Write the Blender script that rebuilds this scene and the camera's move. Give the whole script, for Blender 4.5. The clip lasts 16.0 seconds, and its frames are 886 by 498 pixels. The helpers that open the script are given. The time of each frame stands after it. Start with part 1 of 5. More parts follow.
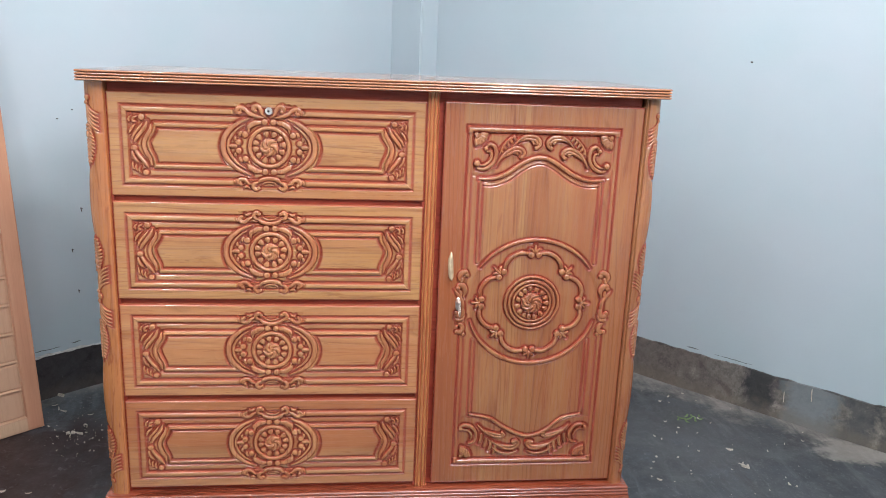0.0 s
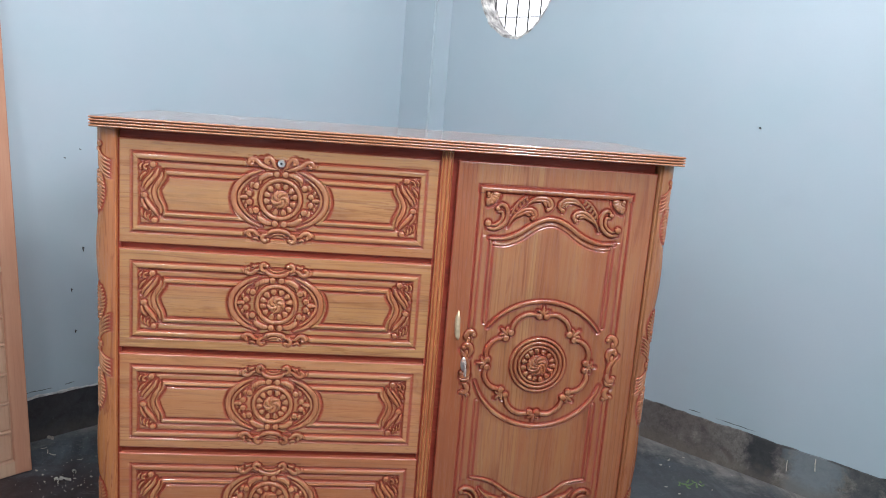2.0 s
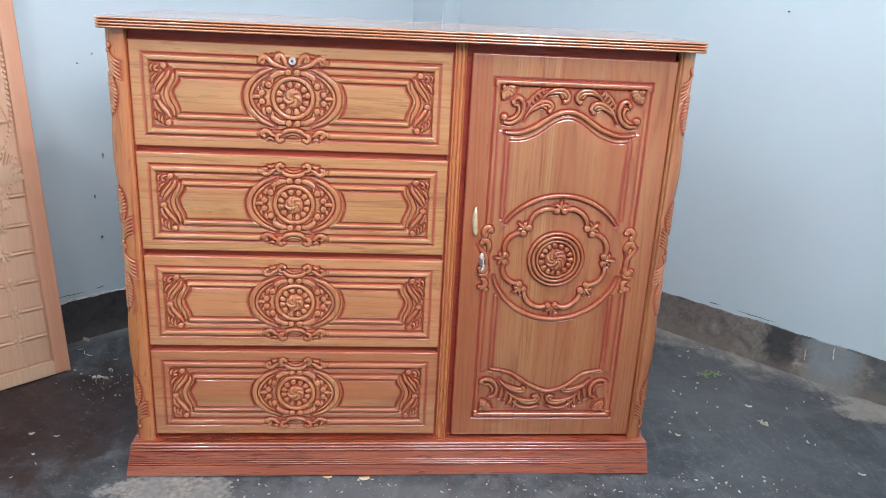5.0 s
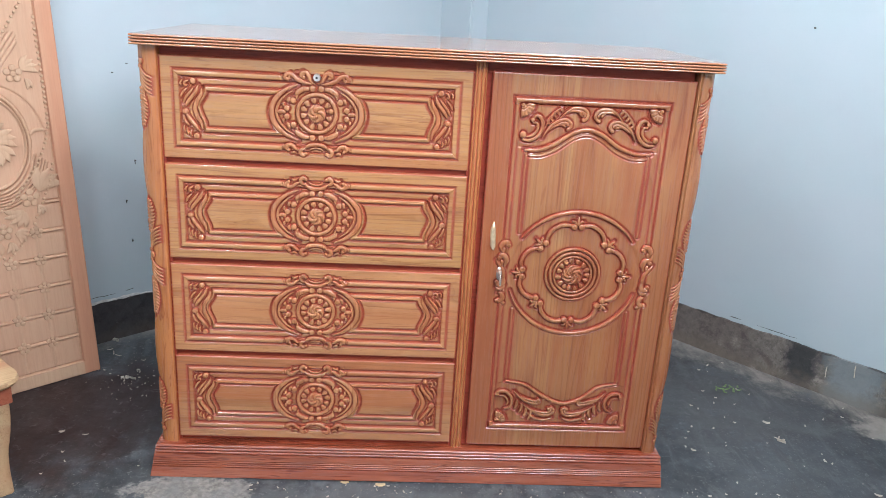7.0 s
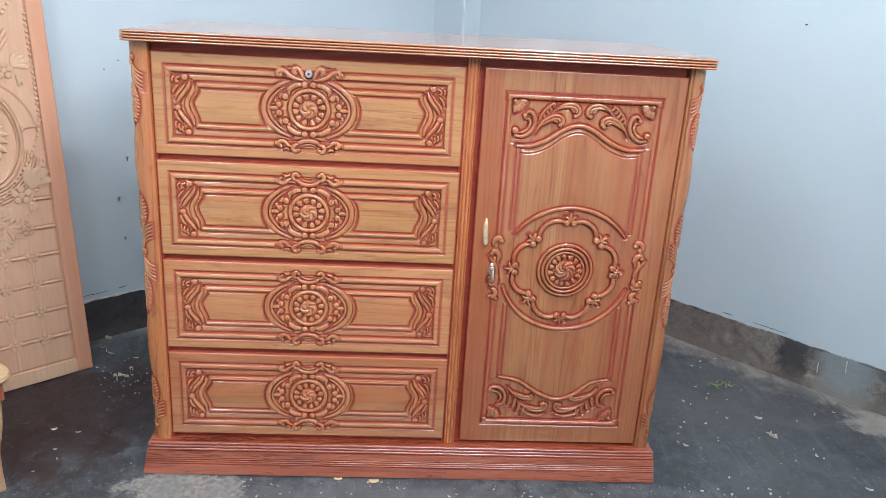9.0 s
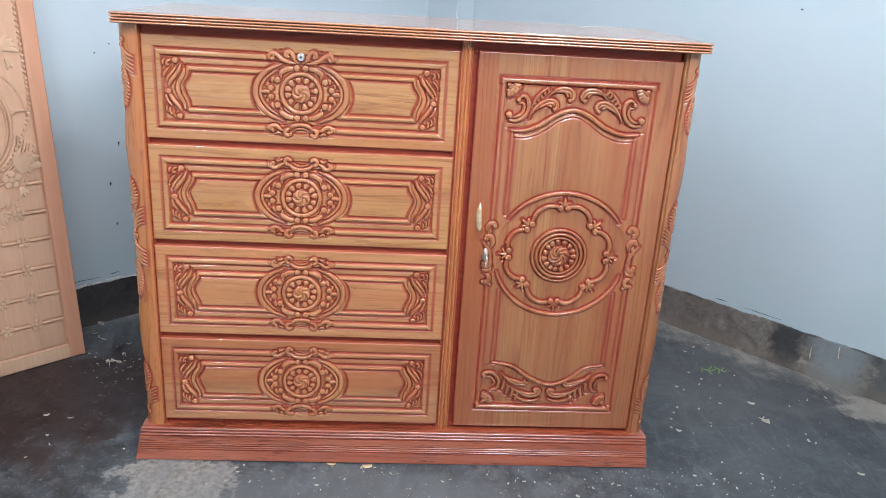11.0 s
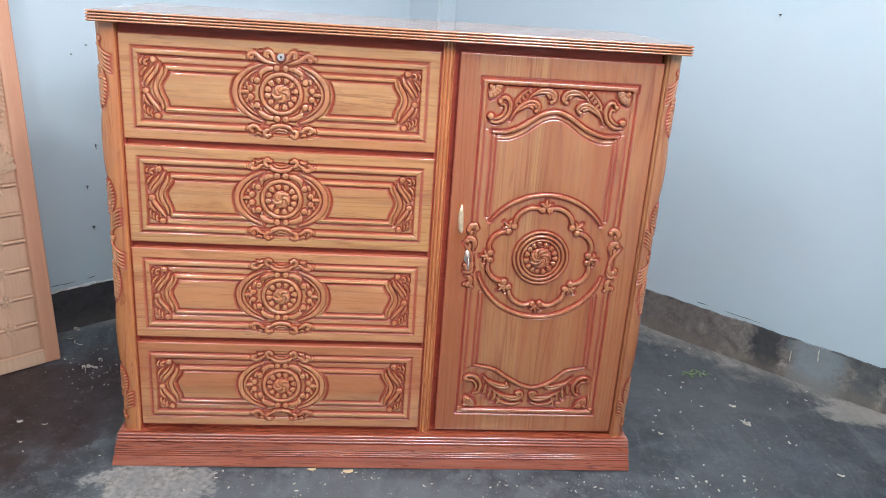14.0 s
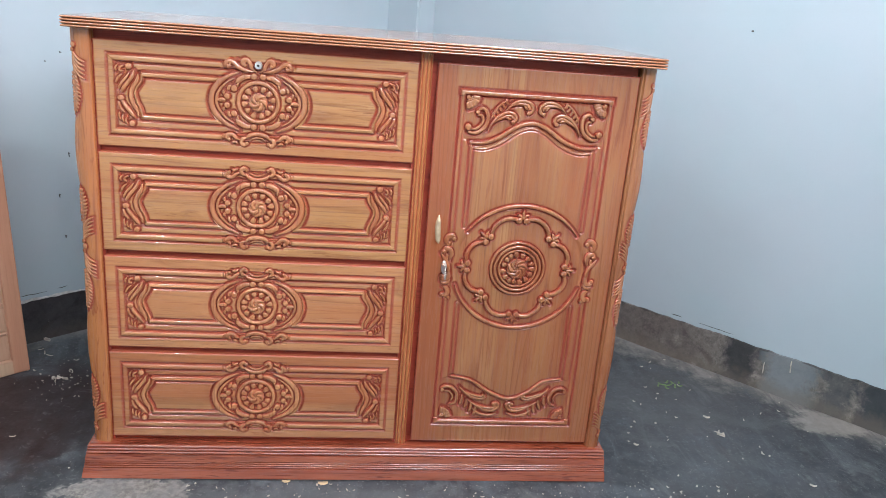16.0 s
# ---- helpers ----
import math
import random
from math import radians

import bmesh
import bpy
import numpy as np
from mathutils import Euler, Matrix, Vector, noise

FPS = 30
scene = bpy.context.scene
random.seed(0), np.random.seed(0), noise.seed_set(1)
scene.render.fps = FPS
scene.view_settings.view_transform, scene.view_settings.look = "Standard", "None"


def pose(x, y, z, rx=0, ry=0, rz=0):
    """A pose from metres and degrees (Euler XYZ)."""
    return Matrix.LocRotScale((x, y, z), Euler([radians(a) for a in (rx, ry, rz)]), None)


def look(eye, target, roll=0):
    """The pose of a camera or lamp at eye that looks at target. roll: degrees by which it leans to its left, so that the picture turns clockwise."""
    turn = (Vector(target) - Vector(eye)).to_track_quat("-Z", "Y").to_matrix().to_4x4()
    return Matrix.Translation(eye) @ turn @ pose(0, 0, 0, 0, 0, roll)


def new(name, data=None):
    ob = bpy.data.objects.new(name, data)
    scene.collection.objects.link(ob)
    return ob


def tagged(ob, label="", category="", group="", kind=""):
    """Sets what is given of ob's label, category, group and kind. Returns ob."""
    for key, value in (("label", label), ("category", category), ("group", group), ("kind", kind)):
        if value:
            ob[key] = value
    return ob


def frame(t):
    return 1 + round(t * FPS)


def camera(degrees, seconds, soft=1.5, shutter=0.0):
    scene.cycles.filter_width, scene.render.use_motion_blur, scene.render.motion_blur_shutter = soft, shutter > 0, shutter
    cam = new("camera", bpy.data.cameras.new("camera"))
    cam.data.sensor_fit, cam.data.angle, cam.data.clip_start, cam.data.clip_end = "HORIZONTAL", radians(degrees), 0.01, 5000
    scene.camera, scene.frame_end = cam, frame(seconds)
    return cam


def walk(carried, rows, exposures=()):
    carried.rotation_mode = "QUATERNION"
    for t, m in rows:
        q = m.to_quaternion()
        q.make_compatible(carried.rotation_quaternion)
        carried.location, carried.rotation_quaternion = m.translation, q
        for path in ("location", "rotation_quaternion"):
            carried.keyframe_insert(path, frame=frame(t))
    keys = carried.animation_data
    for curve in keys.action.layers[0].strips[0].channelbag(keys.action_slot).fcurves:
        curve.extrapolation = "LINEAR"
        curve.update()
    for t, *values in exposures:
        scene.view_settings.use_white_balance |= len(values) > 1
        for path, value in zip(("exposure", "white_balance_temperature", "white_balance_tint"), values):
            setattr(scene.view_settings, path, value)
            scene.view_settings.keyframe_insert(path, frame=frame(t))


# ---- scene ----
cam = camera(59.6, 16.0, soft=0.65, shutter=0.35)
EXPOSURES = [(0.0, -0.06, 6550, 17), (0.7, -0.13, 6550, 16.5), (1.2, -0.23, 6320, 15.5), (1.6, -0.25, 6300, 15.5), (2.0, -0.36, 6200, 15.3), (2.4, -0.33, 6280, 15.4), (3.0, -0.24, 6320, 15.5), (3.5, -0.14, 6400, 16.5), (4.2, -0.03, 6300, 17), (6.3, 0.06, 6280, 15.3), (8.5, 0.03, 6280, 15.4), (12.5, 0.03, 6225, 15.6), (14.5, 0.12, 6250, 15.8), (15.6, 0.14, 6250, 15.8), (16.0, -0.04, 6280, 16.5)]
PATH = [
    (0, (-0.061, -1.683, 1.097), (0.168, 0.245, 0.615), 2.4),
    (0.5, (-0.072, -1.669, 1.118), (0.151, 0.266, 0.661), 3.5),
    (1, (-0.082, -1.661, 1.113), (0.139, 0.287, 0.719), 4.2),
    (1.5, (-0.088, -1.658, 1.116), (0.121, 0.299, 0.764), 4.3),
    (2, (-0.092, -1.654, 1.129), (0.148, 0.295, 0.751), 4.6),
    (2.5, (-0.092, -1.649, 1.122), (0.158, 0.289, 0.695), 4.9),
    (3, (-0.093, -1.646, 1.114), (0.166, 0.287, 0.668), 5.3),
    (3.5, (-0.096, -1.655, 1.122), (0.145, 0.26, 0.598), 4.0),
    (4, (-0.091, -1.649, 1.099), (0.14, 0.247, 0.506), 3.8),
    (4.2, (-0.09, -1.649, 1.097), (0.142, 0.244, 0.496), 3.7),
    (6.3, (-0.054, -1.68, 1.157), (0.04, 0.211, 0.513), 2.5),
    (6.5, (-0.054, -1.681, 1.157), (0.038, 0.215, 0.527), 2.7),
    (7, (-0.057, -1.681, 1.155), (0.059, 0.215, 0.529), 3.4),
    (7.5, (-0.052, -1.684, 1.152), (0.074, 0.218, 0.547), 3.5),
    (8, (-0.052, -1.686, 1.152), (0.069, 0.208, 0.521), 3.7),
    (8.5, (-0.053, -1.685, 1.152), (0.074, 0.21, 0.526), 3.5),
    (11, (-0.049, -1.679, 1.145), (0.096, 0.203, 0.485), 3.6),
    (11.5, (-0.05, -1.676, 1.144), (0.107, 0.21, 0.495), 3.7),
    (12, (-0.05, -1.678, 1.141), (0.107, 0.212, 0.506), 4.1),
    (12.5, (-0.052, -1.678, 1.137), (0.101, 0.209, 0.49), 4.3),
    (13, (-0.053, -1.676, 1.132), (0.122, 0.207, 0.483), 4.6),
    (13.5, (-0.05, -1.675, 1.131), (0.126, 0.208, 0.48), 4.3),
    (14, (-0.047, -1.673, 1.129), (0.144, 0.213, 0.491), 4.0),
    (14.5, (-0.046, -1.675, 1.125), (0.155, 0.217, 0.506), 4.3),
    (15, (-0.047, -1.675, 1.124), (0.172, 0.215, 0.51), 4.3),
    (15.5, (-0.044, -1.674, 1.126), (0.182, 0.216, 0.511), 4.4),
    (16, (-0.047, -1.675, 1.122), (0.202, 0.216, 0.521), 4.8),
]
walk(cam, [(t, look(eye, target, roll)) for t, eye, target, roll in PATH], EXPOSURES)

# ---------------------------------------------------------------- world and lamps
world = bpy.data.worlds.new("world")
scene.world = world
world.use_nodes = True
wn = world.node_tree
sky = wn.nodes.new("ShaderNodeTexSky")
sky.sky_type = "NISHITA"
sky.sun_disc = False
sky.sun_elevation, sky.sun_rotation = radians(40), radians(150)
wn.nodes["Background"].inputs["Strength"].default_value = 0.1
wn.links.new(sky.outputs["Color"], wn.nodes["Background"].inputs["Color"])


def bulb(name, place, watts, colour, radius):
    lamp = bpy.data.lights.new(name, "POINT")
    lamp.energy, lamp.color, lamp.shadow_soft_size = watts, colour, radius
    ob = new(name, lamp)
    ob.location = place
    return ob


bulb("bulb_light", (-0.95, -1.30, 2.30), 27, (1.0, 0.99, 0.975), 0.05)
bulb("bulb_light", (0.50, -0.35, 2.13), 40, (1.0, 0.99, 0.975), 0.05)


# fill lamp added in an unseen, assumed high window behind the camera
lamp = bpy.data.lights.new("window_fill_light", "AREA")
lamp.shape, lamp.size, lamp.size_y, lamp.energy, lamp.color = "RECTANGLE", 1.30, 0.62, 52, (0.97, 0.985, 1.0)
window_fill_light = new("window_fill_light", lamp)
window_fill_light.matrix_world = look((0.690, -1.915, 2.11), (0.0186, -1.1739, 2.11))


# ---------------------------------------------------------------- node helpers
def material(name):
    m = bpy.data.materials.new(name)
    m.use_nodes = True
    return m, m.node_tree, m.node_tree.nodes["Principled BSDF"]


def node(tree, kind, **inputs):
    n = tree.nodes.new(kind)
    for key, value in inputs.items():
        n.inputs[key.replace("_", " ")].default_value = value
    return n


def ramp(tree, source, stops):
    n = tree.nodes.new("ShaderNodeValToRGB")
    els = n.color_ramp.elements
    while len(els) < len(stops):
        els.new(0.5)
    for el, (at, colour) in zip(els, stops):
        el.position = at
        el.color = (*colour, 1) if len(colour) == 3 else (colour[0], colour[0], colour[0], 1)
    tree.links.new(source, n.inputs["Fac"])
    return n.outputs["Color"]


def mixed(tree, fac, a, b, blend="MIX"):
    n = tree.nodes.new("ShaderNodeMix")
    n.data_type, n.blend_type = "RGBA", blend
    for socket, value in ((n.inputs["Factor"], fac), (n.inputs[6], a), (n.inputs[7], b)):
        if isinstance(value, bpy.types.NodeSocket):
            tree.links.new(value, socket)
        elif isinstance(value, tuple):
            socket.default_value = (*value, 1)
        else:
            socket.default_value = value
    return n.outputs[2]


def maths(tree, op, a, b=0.0, clamp=False):
    n = tree.nodes.new("ShaderNodeMath")
    n.operation, n.use_clamp = op, clamp
    for socket, value in ((n.inputs[0], a), (n.inputs[1], b)):
        if isinstance(value, bpy.types.NodeSocket):
            tree.links.new(value, socket)
        else:
            socket.default_value = value
    return n.outputs[0]


def texture_noise(tree, vector, scale, detail=4.0, rough=0.55, distortion=0.0):
    n = node(tree, "ShaderNodeTexNoise", Scale=scale, Detail=detail, Roughness=rough, Distortion=distortion)
    tree.links.new(vector, n.inputs["Vector"])
    return n.outputs["Fac"]


def bump(tree, bsdf, height, strength, distance=0.002):
    n = node(tree, "ShaderNodeBump", Strength=strength, Distance=distance)
    tree.links.new(height, n.inputs["Height"])
    tree.links.new(n.outputs["Normal"], bsdf.inputs["Normal"])


def wood(name, grain, light, mid, dark, rough=0.20, coat=1.0, vary=0.5, streaks=0.34, film=0.085, blush=0.75, flecks=0.55, relief=0.10, gloss=1.68, figure=0.45, grain_size=1.0, cuts=0.92, dashes=0.5):
    """Timber with the grain along one axis of the object: 0 is x, 2 is z."""
    m, t, bsdf = material(name)
    coords = t.nodes.new("ShaderNodeTexCoord")
    info = t.nodes.new("ShaderNodeObjectInfo")
    shift = t.nodes.new("ShaderNodeVectorMath")
    shift.operation = "MULTIPLY_ADD"
    t.links.new(info.outputs["Random"], shift.inputs[0])
    shift.inputs[1].default_value = (7.3, 3.1, 9.7)
    t.links.new(coords.outputs["Object"], shift.inputs[2])
    stretch = [1.0, 1.0, 1.0]
    stretch[grain] = 0.055
    mapping = t.nodes.new("ShaderNodeMapping")
    mapping.inputs["Scale"].default_value = stretch
    t.links.new(shift.outputs[0], mapping.inputs["Vector"])
    v = mapping.outputs[0]
    broad = texture_noise(t, v, 9.0, 3.0, 0.5, 0.6)
    bands = texture_noise(t, v, 34.0, 4.0, 0.6, 1.6)
    pores = texture_noise(t, v, 190.0, 3.0, 0.7, 0.3)
    blotch = texture_noise(t, shift.outputs[0], 5.0, 3.0)
    c = ramp(t, bands, [(0.26, dark), (0.40, mid), (0.66, light)])
    c = mixed(t, ramp(t, broad, [(0.38, (0.15,)), (0.62, (vary,))]), c, mid)
    # boards glued side by side differ in tone
    axis = t.nodes.new("ShaderNodeSeparateXYZ")
    t.links.new(shift.outputs[0], axis.inputs[0])
    strip = t.nodes.new("ShaderNodeTexWhiteNoise")
    strip.noise_dimensions = "1D"
    t.links.new(maths(t, "FLOOR", maths(t, "MULTIPLY", axis.outputs[2 - grain], 11.0)), strip.inputs["W"])
    c = mixed(t, maths(t, "MULTIPLY", strip.outputs["Value"], 0.45), c, tuple(0.62 * a + 0.38 * b for a, b in zip(mid, dark)))
    line = ramp(t, bands, [(0.34, (1.0,)), (0.385, (0.0,)), (0.60, (0.0,)), (0.66, (0.35,))])
    c = mixed(t, maths(t, "MULTIPLY", line, streaks), c, tuple(0.55 * k for k in dark))
    c = mixed(t, ramp(t, pores, [(0.38, (0.22,)), (0.52, (0.0,))]), c, tuple(0.8 * k for k in dark))
    # short dark vessels and knots' tails
    vessel = texture_noise(t, v, 105.0, 2.0, 0.5, 2.2)
    c = mixed(t, ramp(t, vessel, [(0.59, (0.0,)), (0.66, (flecks,))]), c, tuple(0.8 * k for k in dark))
    tail = texture_noise(t, v, 38.0, 3.0, 0.6, 2.5)
    c = mixed(t, ramp(t, tail, [(0.635, (0.0,)), (0.66, (flecks * 1.2,)), (0.70, (flecks * 0.5,))]), c, tuple(0.7 * k * f for k, f in zip(dark, (1.1, 0.85, 0.8))))
    # thin dark dashes a hand long, in loose groups
    dash = ramp(t, texture_noise(t, v, 300.0, 2.0, 0.5, 1.2), [(0.615, (0.0,)), (0.66, (1.0,))])
    group = ramp(t, texture_noise(t, v, 20.0, 3.0, 0.6, 1.5), [(0.50, (0.0,)), (0.64, (dashes,))])
    c = mixed(t, maths(t, "MULTIPLY", dash, group), c, tuple(0.55 * k * f for k, f in zip(dark, (1.1, 0.8, 0.8))))
    # the stain took unevenly: redder clouds drawn out along the grain
    cloud = texture_noise(t, v, 6.0, 3.0, 0.55, 1.0)
    c = mixed(t, ramp(t, cloud, [(0.42, (0.0,)), (0.66, (blush,))]), c, tuple(k * f for k, f in zip(mid, (0.86, 0.56, 0.50))))
    # growth rings: the level lines of a slow noise, drawn out along the grain
    slow = texture_noise(t, v, 5.5 * grain_size, 2.0, 0.45, 0.35)
    rings = ramp(t, maths(t, "FRACT", maths(t, "MULTIPLY", slow, 24.0)), [(0.0, (0.9,)), (0.09, (0.0,)), (0.70, (0.0,)), (0.97, (0.55,))])
    fade = ramp(t, texture_noise(t, v, 14.0, 3.0, 0.6, 0.5), [(0.42, (0.0,)), (0.62, (figure,))])
    c = mixed(t, maths(t, "MULTIPLY", rings, fade), c, tuple(0.6 * k for k in dark))
    # the carver's cuts: red stain, with their dark red shade painted in
    stain = t.nodes.new("ShaderNodeAttribute")
    stain.attribute_name = "stain"
    c = mixed(t, maths(t, "MULTIPLY", stain.outputs["Fac"], cuts), c, (0.370, 0.047, 0.034))
    tone = node(t, "ShaderNodeHueSaturation")
    t.links.new(maths(t, "MULTIPLY_ADD", info.outputs["Random"], 0.16), tone.inputs["Value"])
    tone.inputs["Value"].links[0].from_node.inputs[2].default_value = 0.92
    t.links.new(mixed(t, maths(t, "MULTIPLY", blotch, 0.28), c, mid), tone.inputs["Color"])
    t.links.new(tone.outputs[0], bsdf.inputs["Base Color"])
    t.links.new(ramp(t, pores, [(0.3, (rough + 0.12,)), (0.7, (rough,))]), bsdf.inputs["Roughness"])
    bsdf.inputs["Coat Weight"].default_value = coat
    bsdf.inputs["Coat IOR"].default_value = gloss
    bsdf.inputs["Specular IOR Level"].default_value = 0.25
    bsdf.inputs["Coat Roughness"].default_value = film
    bump(t, bsdf, maths(t, "ADD", pores, bands), relief, 0.0012)
    return m


HONEY = ((0.611, 0.33, 0.13), (0.527, 0.254, 0.099), (0.3, 0.101, 0.047))
CHESTNUT = ((0.63, 0.329, 0.142), (0.561, 0.261, 0.112), (0.34, 0.105, 0.048))
AMBER = ((0.529, 0.27, 0.112), (0.43, 0.172, 0.072), (0.215, 0.05, 0.023))
RUSSET = ((0.465, 0.138, 0.064), (0.350, 0.084, 0.040), (0.190, 0.036, 0.018))
wood_drawer = wood("varnished_drawer_wood", 0, *HONEY, blush=0.80, flecks=0.36, figure=0.70, streaks=0.16, dashes=0.7)
wood_drawer_red = wood("varnished_redder_drawer_wood", 0, *CHESTNUT, flecks=0.36, figure=0.70, blush=0.80, streaks=0.16, dashes=0.7)
wood_post = wood("varnished_post_wood", 2, (0.560, 0.226, 0.080), (0.480, 0.178, 0.062), (0.300, 0.078, 0.030))
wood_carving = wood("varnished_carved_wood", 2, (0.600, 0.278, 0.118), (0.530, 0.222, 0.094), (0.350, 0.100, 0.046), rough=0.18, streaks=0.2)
wood_door = wood("varnished_door_wood", 2, *AMBER, vary=0.45, streaks=0.20, blush=1.0, flecks=0.25, figure=0.70, dashes=0.25)
wood_plinth = wood("varnished_plinth_wood", 0, *RUSSET, streaks=0.9, film=0.130, flecks=0.9, gloss=2.15, relief=0.05, dashes=1.0)
wood_top = wood("varnished_top_wood", 0, *AMBER, rough=0.22, coat=1.0, film=0.120, relief=0.0, gloss=2.1, flecks=0.0, streaks=0.0, vary=0.9, blush=0.15, dashes=0.3)
# the inner frame's dark red carries the shade seen in the gaps
wood_rail_shade = wood("shade_red_rail_wood", 0, (0.42, 0.068, 0.034), (0.34, 0.052, 0.026), (0.20, 0.028, 0.014), rough=0.55, coat=0.15)
wood_raw = wood("raw_pale_wood", 2, (0.60, 0.425, 0.290), (0.55, 0.375, 0.248), (0.47, 0.300, 0.190), rough=0.55, coat=0.0, streaks=0.06, vary=0.8, flecks=0.08, blush=0.22, cuts=0.16, figure=0.10, dashes=0.05)
wood_seat = wood("raw_yellow_wood", 0, (0.58, 0.410, 0.240), (0.52, 0.350, 0.195), (0.42, 0.260, 0.135), rough=0.55, coat=0.0, streaks=0.3, cuts=0.12, figure=0.25, dashes=0.15)
wood_apron = wood("raw_red_wood", 0, (0.46, 0.16, 0.09), (0.38, 0.12, 0.065), (0.26, 0.07, 0.04), rough=0.6, coat=0.0, cuts=0.12, figure=0.25, dashes=0.15)


def plaster():
    m, t, bsdf = material("pale_blue_wall_paint")
    coords = t.nodes.new("ShaderNodeTexCoord").outputs["Object"]
    cloud = texture_noise(t, coords, 1.3, 4.0)
    stain = texture_noise(t, coords, 6.0, 5.0, 0.65)
    grit = texture_noise(t, coords, 160.0, 3.0)
    c = ramp(t, cloud, [(0.3, (0.427, 0.526, 0.565)), (0.7, (0.481, 0.577, 0.612))])
    wash = texture_noise(t, coords, 2.6, 5.0, 0.6, 0.8)
    c = mixed(t, ramp(t, wash, [(0.40, (0.0,)), (0.64, (0.55,))]), c, (0.480, 0.539, 0.586))
    c = mixed(t, ramp(t, stain, [(0.60, (0.0,)), (0.78, (0.25,))]), c, (0.403, 0.482, 0.524))
    t.links.new(c, bsdf.inputs["Base Color"])
    bsdf.inputs["Roughness"].default_value = 0.62
    bump(t, bsdf, maths(t, "ADD", grit, maths(t, "MULTIPLY", stain, 3.0)), 0.12, 0.002)
    return m


def skirting_paint(name, dark, pale, amount, blots=()):
    m, t, bsdf = material(name)
    coords = t.nodes.new("ShaderNodeTexCoord").outputs["Object"]
    big = texture_noise(t, coords, 4.5, 6.0, 0.65, 0.4)
    small = texture_noise(t, coords, 38.0, 5.0, 0.7)
    drip = t.nodes.new("ShaderNodeMapping")
    drip.inputs["Scale"].default_value = (0.30, 1.0, 1.25)
    t.links.new(coords, drip.inputs["Vector"])
    runs = texture_noise(t, drip.outputs[0], 26.0, 5.0, 0.7, 0.8)
    c = ramp(t, maths(t, "MULTIPLY_ADD", maths(t, "ADD", big, runs), 0.5), [(0.38, dark), (0.54, pale), (0.70, tuple(0.75 * k for k in pale))])
    c = mixed(t, amount, dark, c)
    c = mixed(t, ramp(t, small, [(0.35, (0.55,)), (0.55, (0.0,))]), c, tuple(0.45 * k for k in dark))
    patch = texture_noise(t, coords, 13.0, 5.0, 0.7, 0.5)
    c = mixed(t, ramp(t, patch, [(0.36, (0.7,)), (0.46, (0.0,))]), c, tuple(0.35 * k for k in dark))
    c = mixed(t, ramp(t, patch, [(0.58, (0.0,)), (0.68, (0.55 * amount,))]), c, tuple(1.35 * k for k in pale))
    c = mixed(t, ramp(t, small, [(0.64, (0.0,)), (0.72, (0.5,))]), c, tuple(1.5 * k for k in pale))
    flake = texture_noise(t, coords, 85.0, 4.0, 0.75, 1.0)
    c = mixed(t, ramp(t, flake, [(0.57, (0.0,)), (0.63, (0.28 * amount,))]), c, tuple(1.6 * k for k in pale))
    c = mixed(t, ramp(t, flake, [(0.36, (0.4 * amount,)), (0.43, (0.0,))]), c, tuple(0.35 * k for k in dark))
    split = t.nodes.new("ShaderNodeSeparateXYZ")
    t.links.new(coords, split.inputs[0])
    for at, half, colour, strength in blots:
        d = maths(t, "DIVIDE", maths(t, "ABSOLUTE", maths(t, "SUBTRACT", split.outputs[0], at)), half)
        d = maths(t, "ADD", d, maths(t, "MULTIPLY", maths(t, "SUBTRACT", patch, 0.5), 2.6))
        c = mixed(t, ramp(t, d, [(0.45, (strength,)), (1.0, (0.0,))]), c, colour)
    # moss and earth along the foot, a ragged darker band along the upper edge
    foot = maths(t, "ADD", maths(t, "DIVIDE", split.outputs[2], 0.045), maths(t, "MULTIPLY", maths(t, "SUBTRACT", patch, 0.5), 3.0))
    c = mixed(t, ramp(t, foot, [(0.3, (0.5 * amount,)), (1.0, (0.0,))]), c, (0.15, 0.125, 0.095))
    brim = maths(t, "ADD", maths(t, "DIVIDE", maths(t, "SUBTRACT", 0.134, split.outputs[2]), 0.007), maths(t, "MULTIPLY", maths(t, "SUBTRACT", patch, 0.45), 5.0))
    c = mixed(t, ramp(t, brim, [(0.2, (0.8,)), (0.9, (0.0,))]), c, tuple(0.5 * k for k in dark))
    t.links.new(c, bsdf.inputs["Base Color"])
    bsdf.inputs["Roughness"].default_value = 0.7
    bump(t, bsdf, small, 0.5, 0.004)
    return m


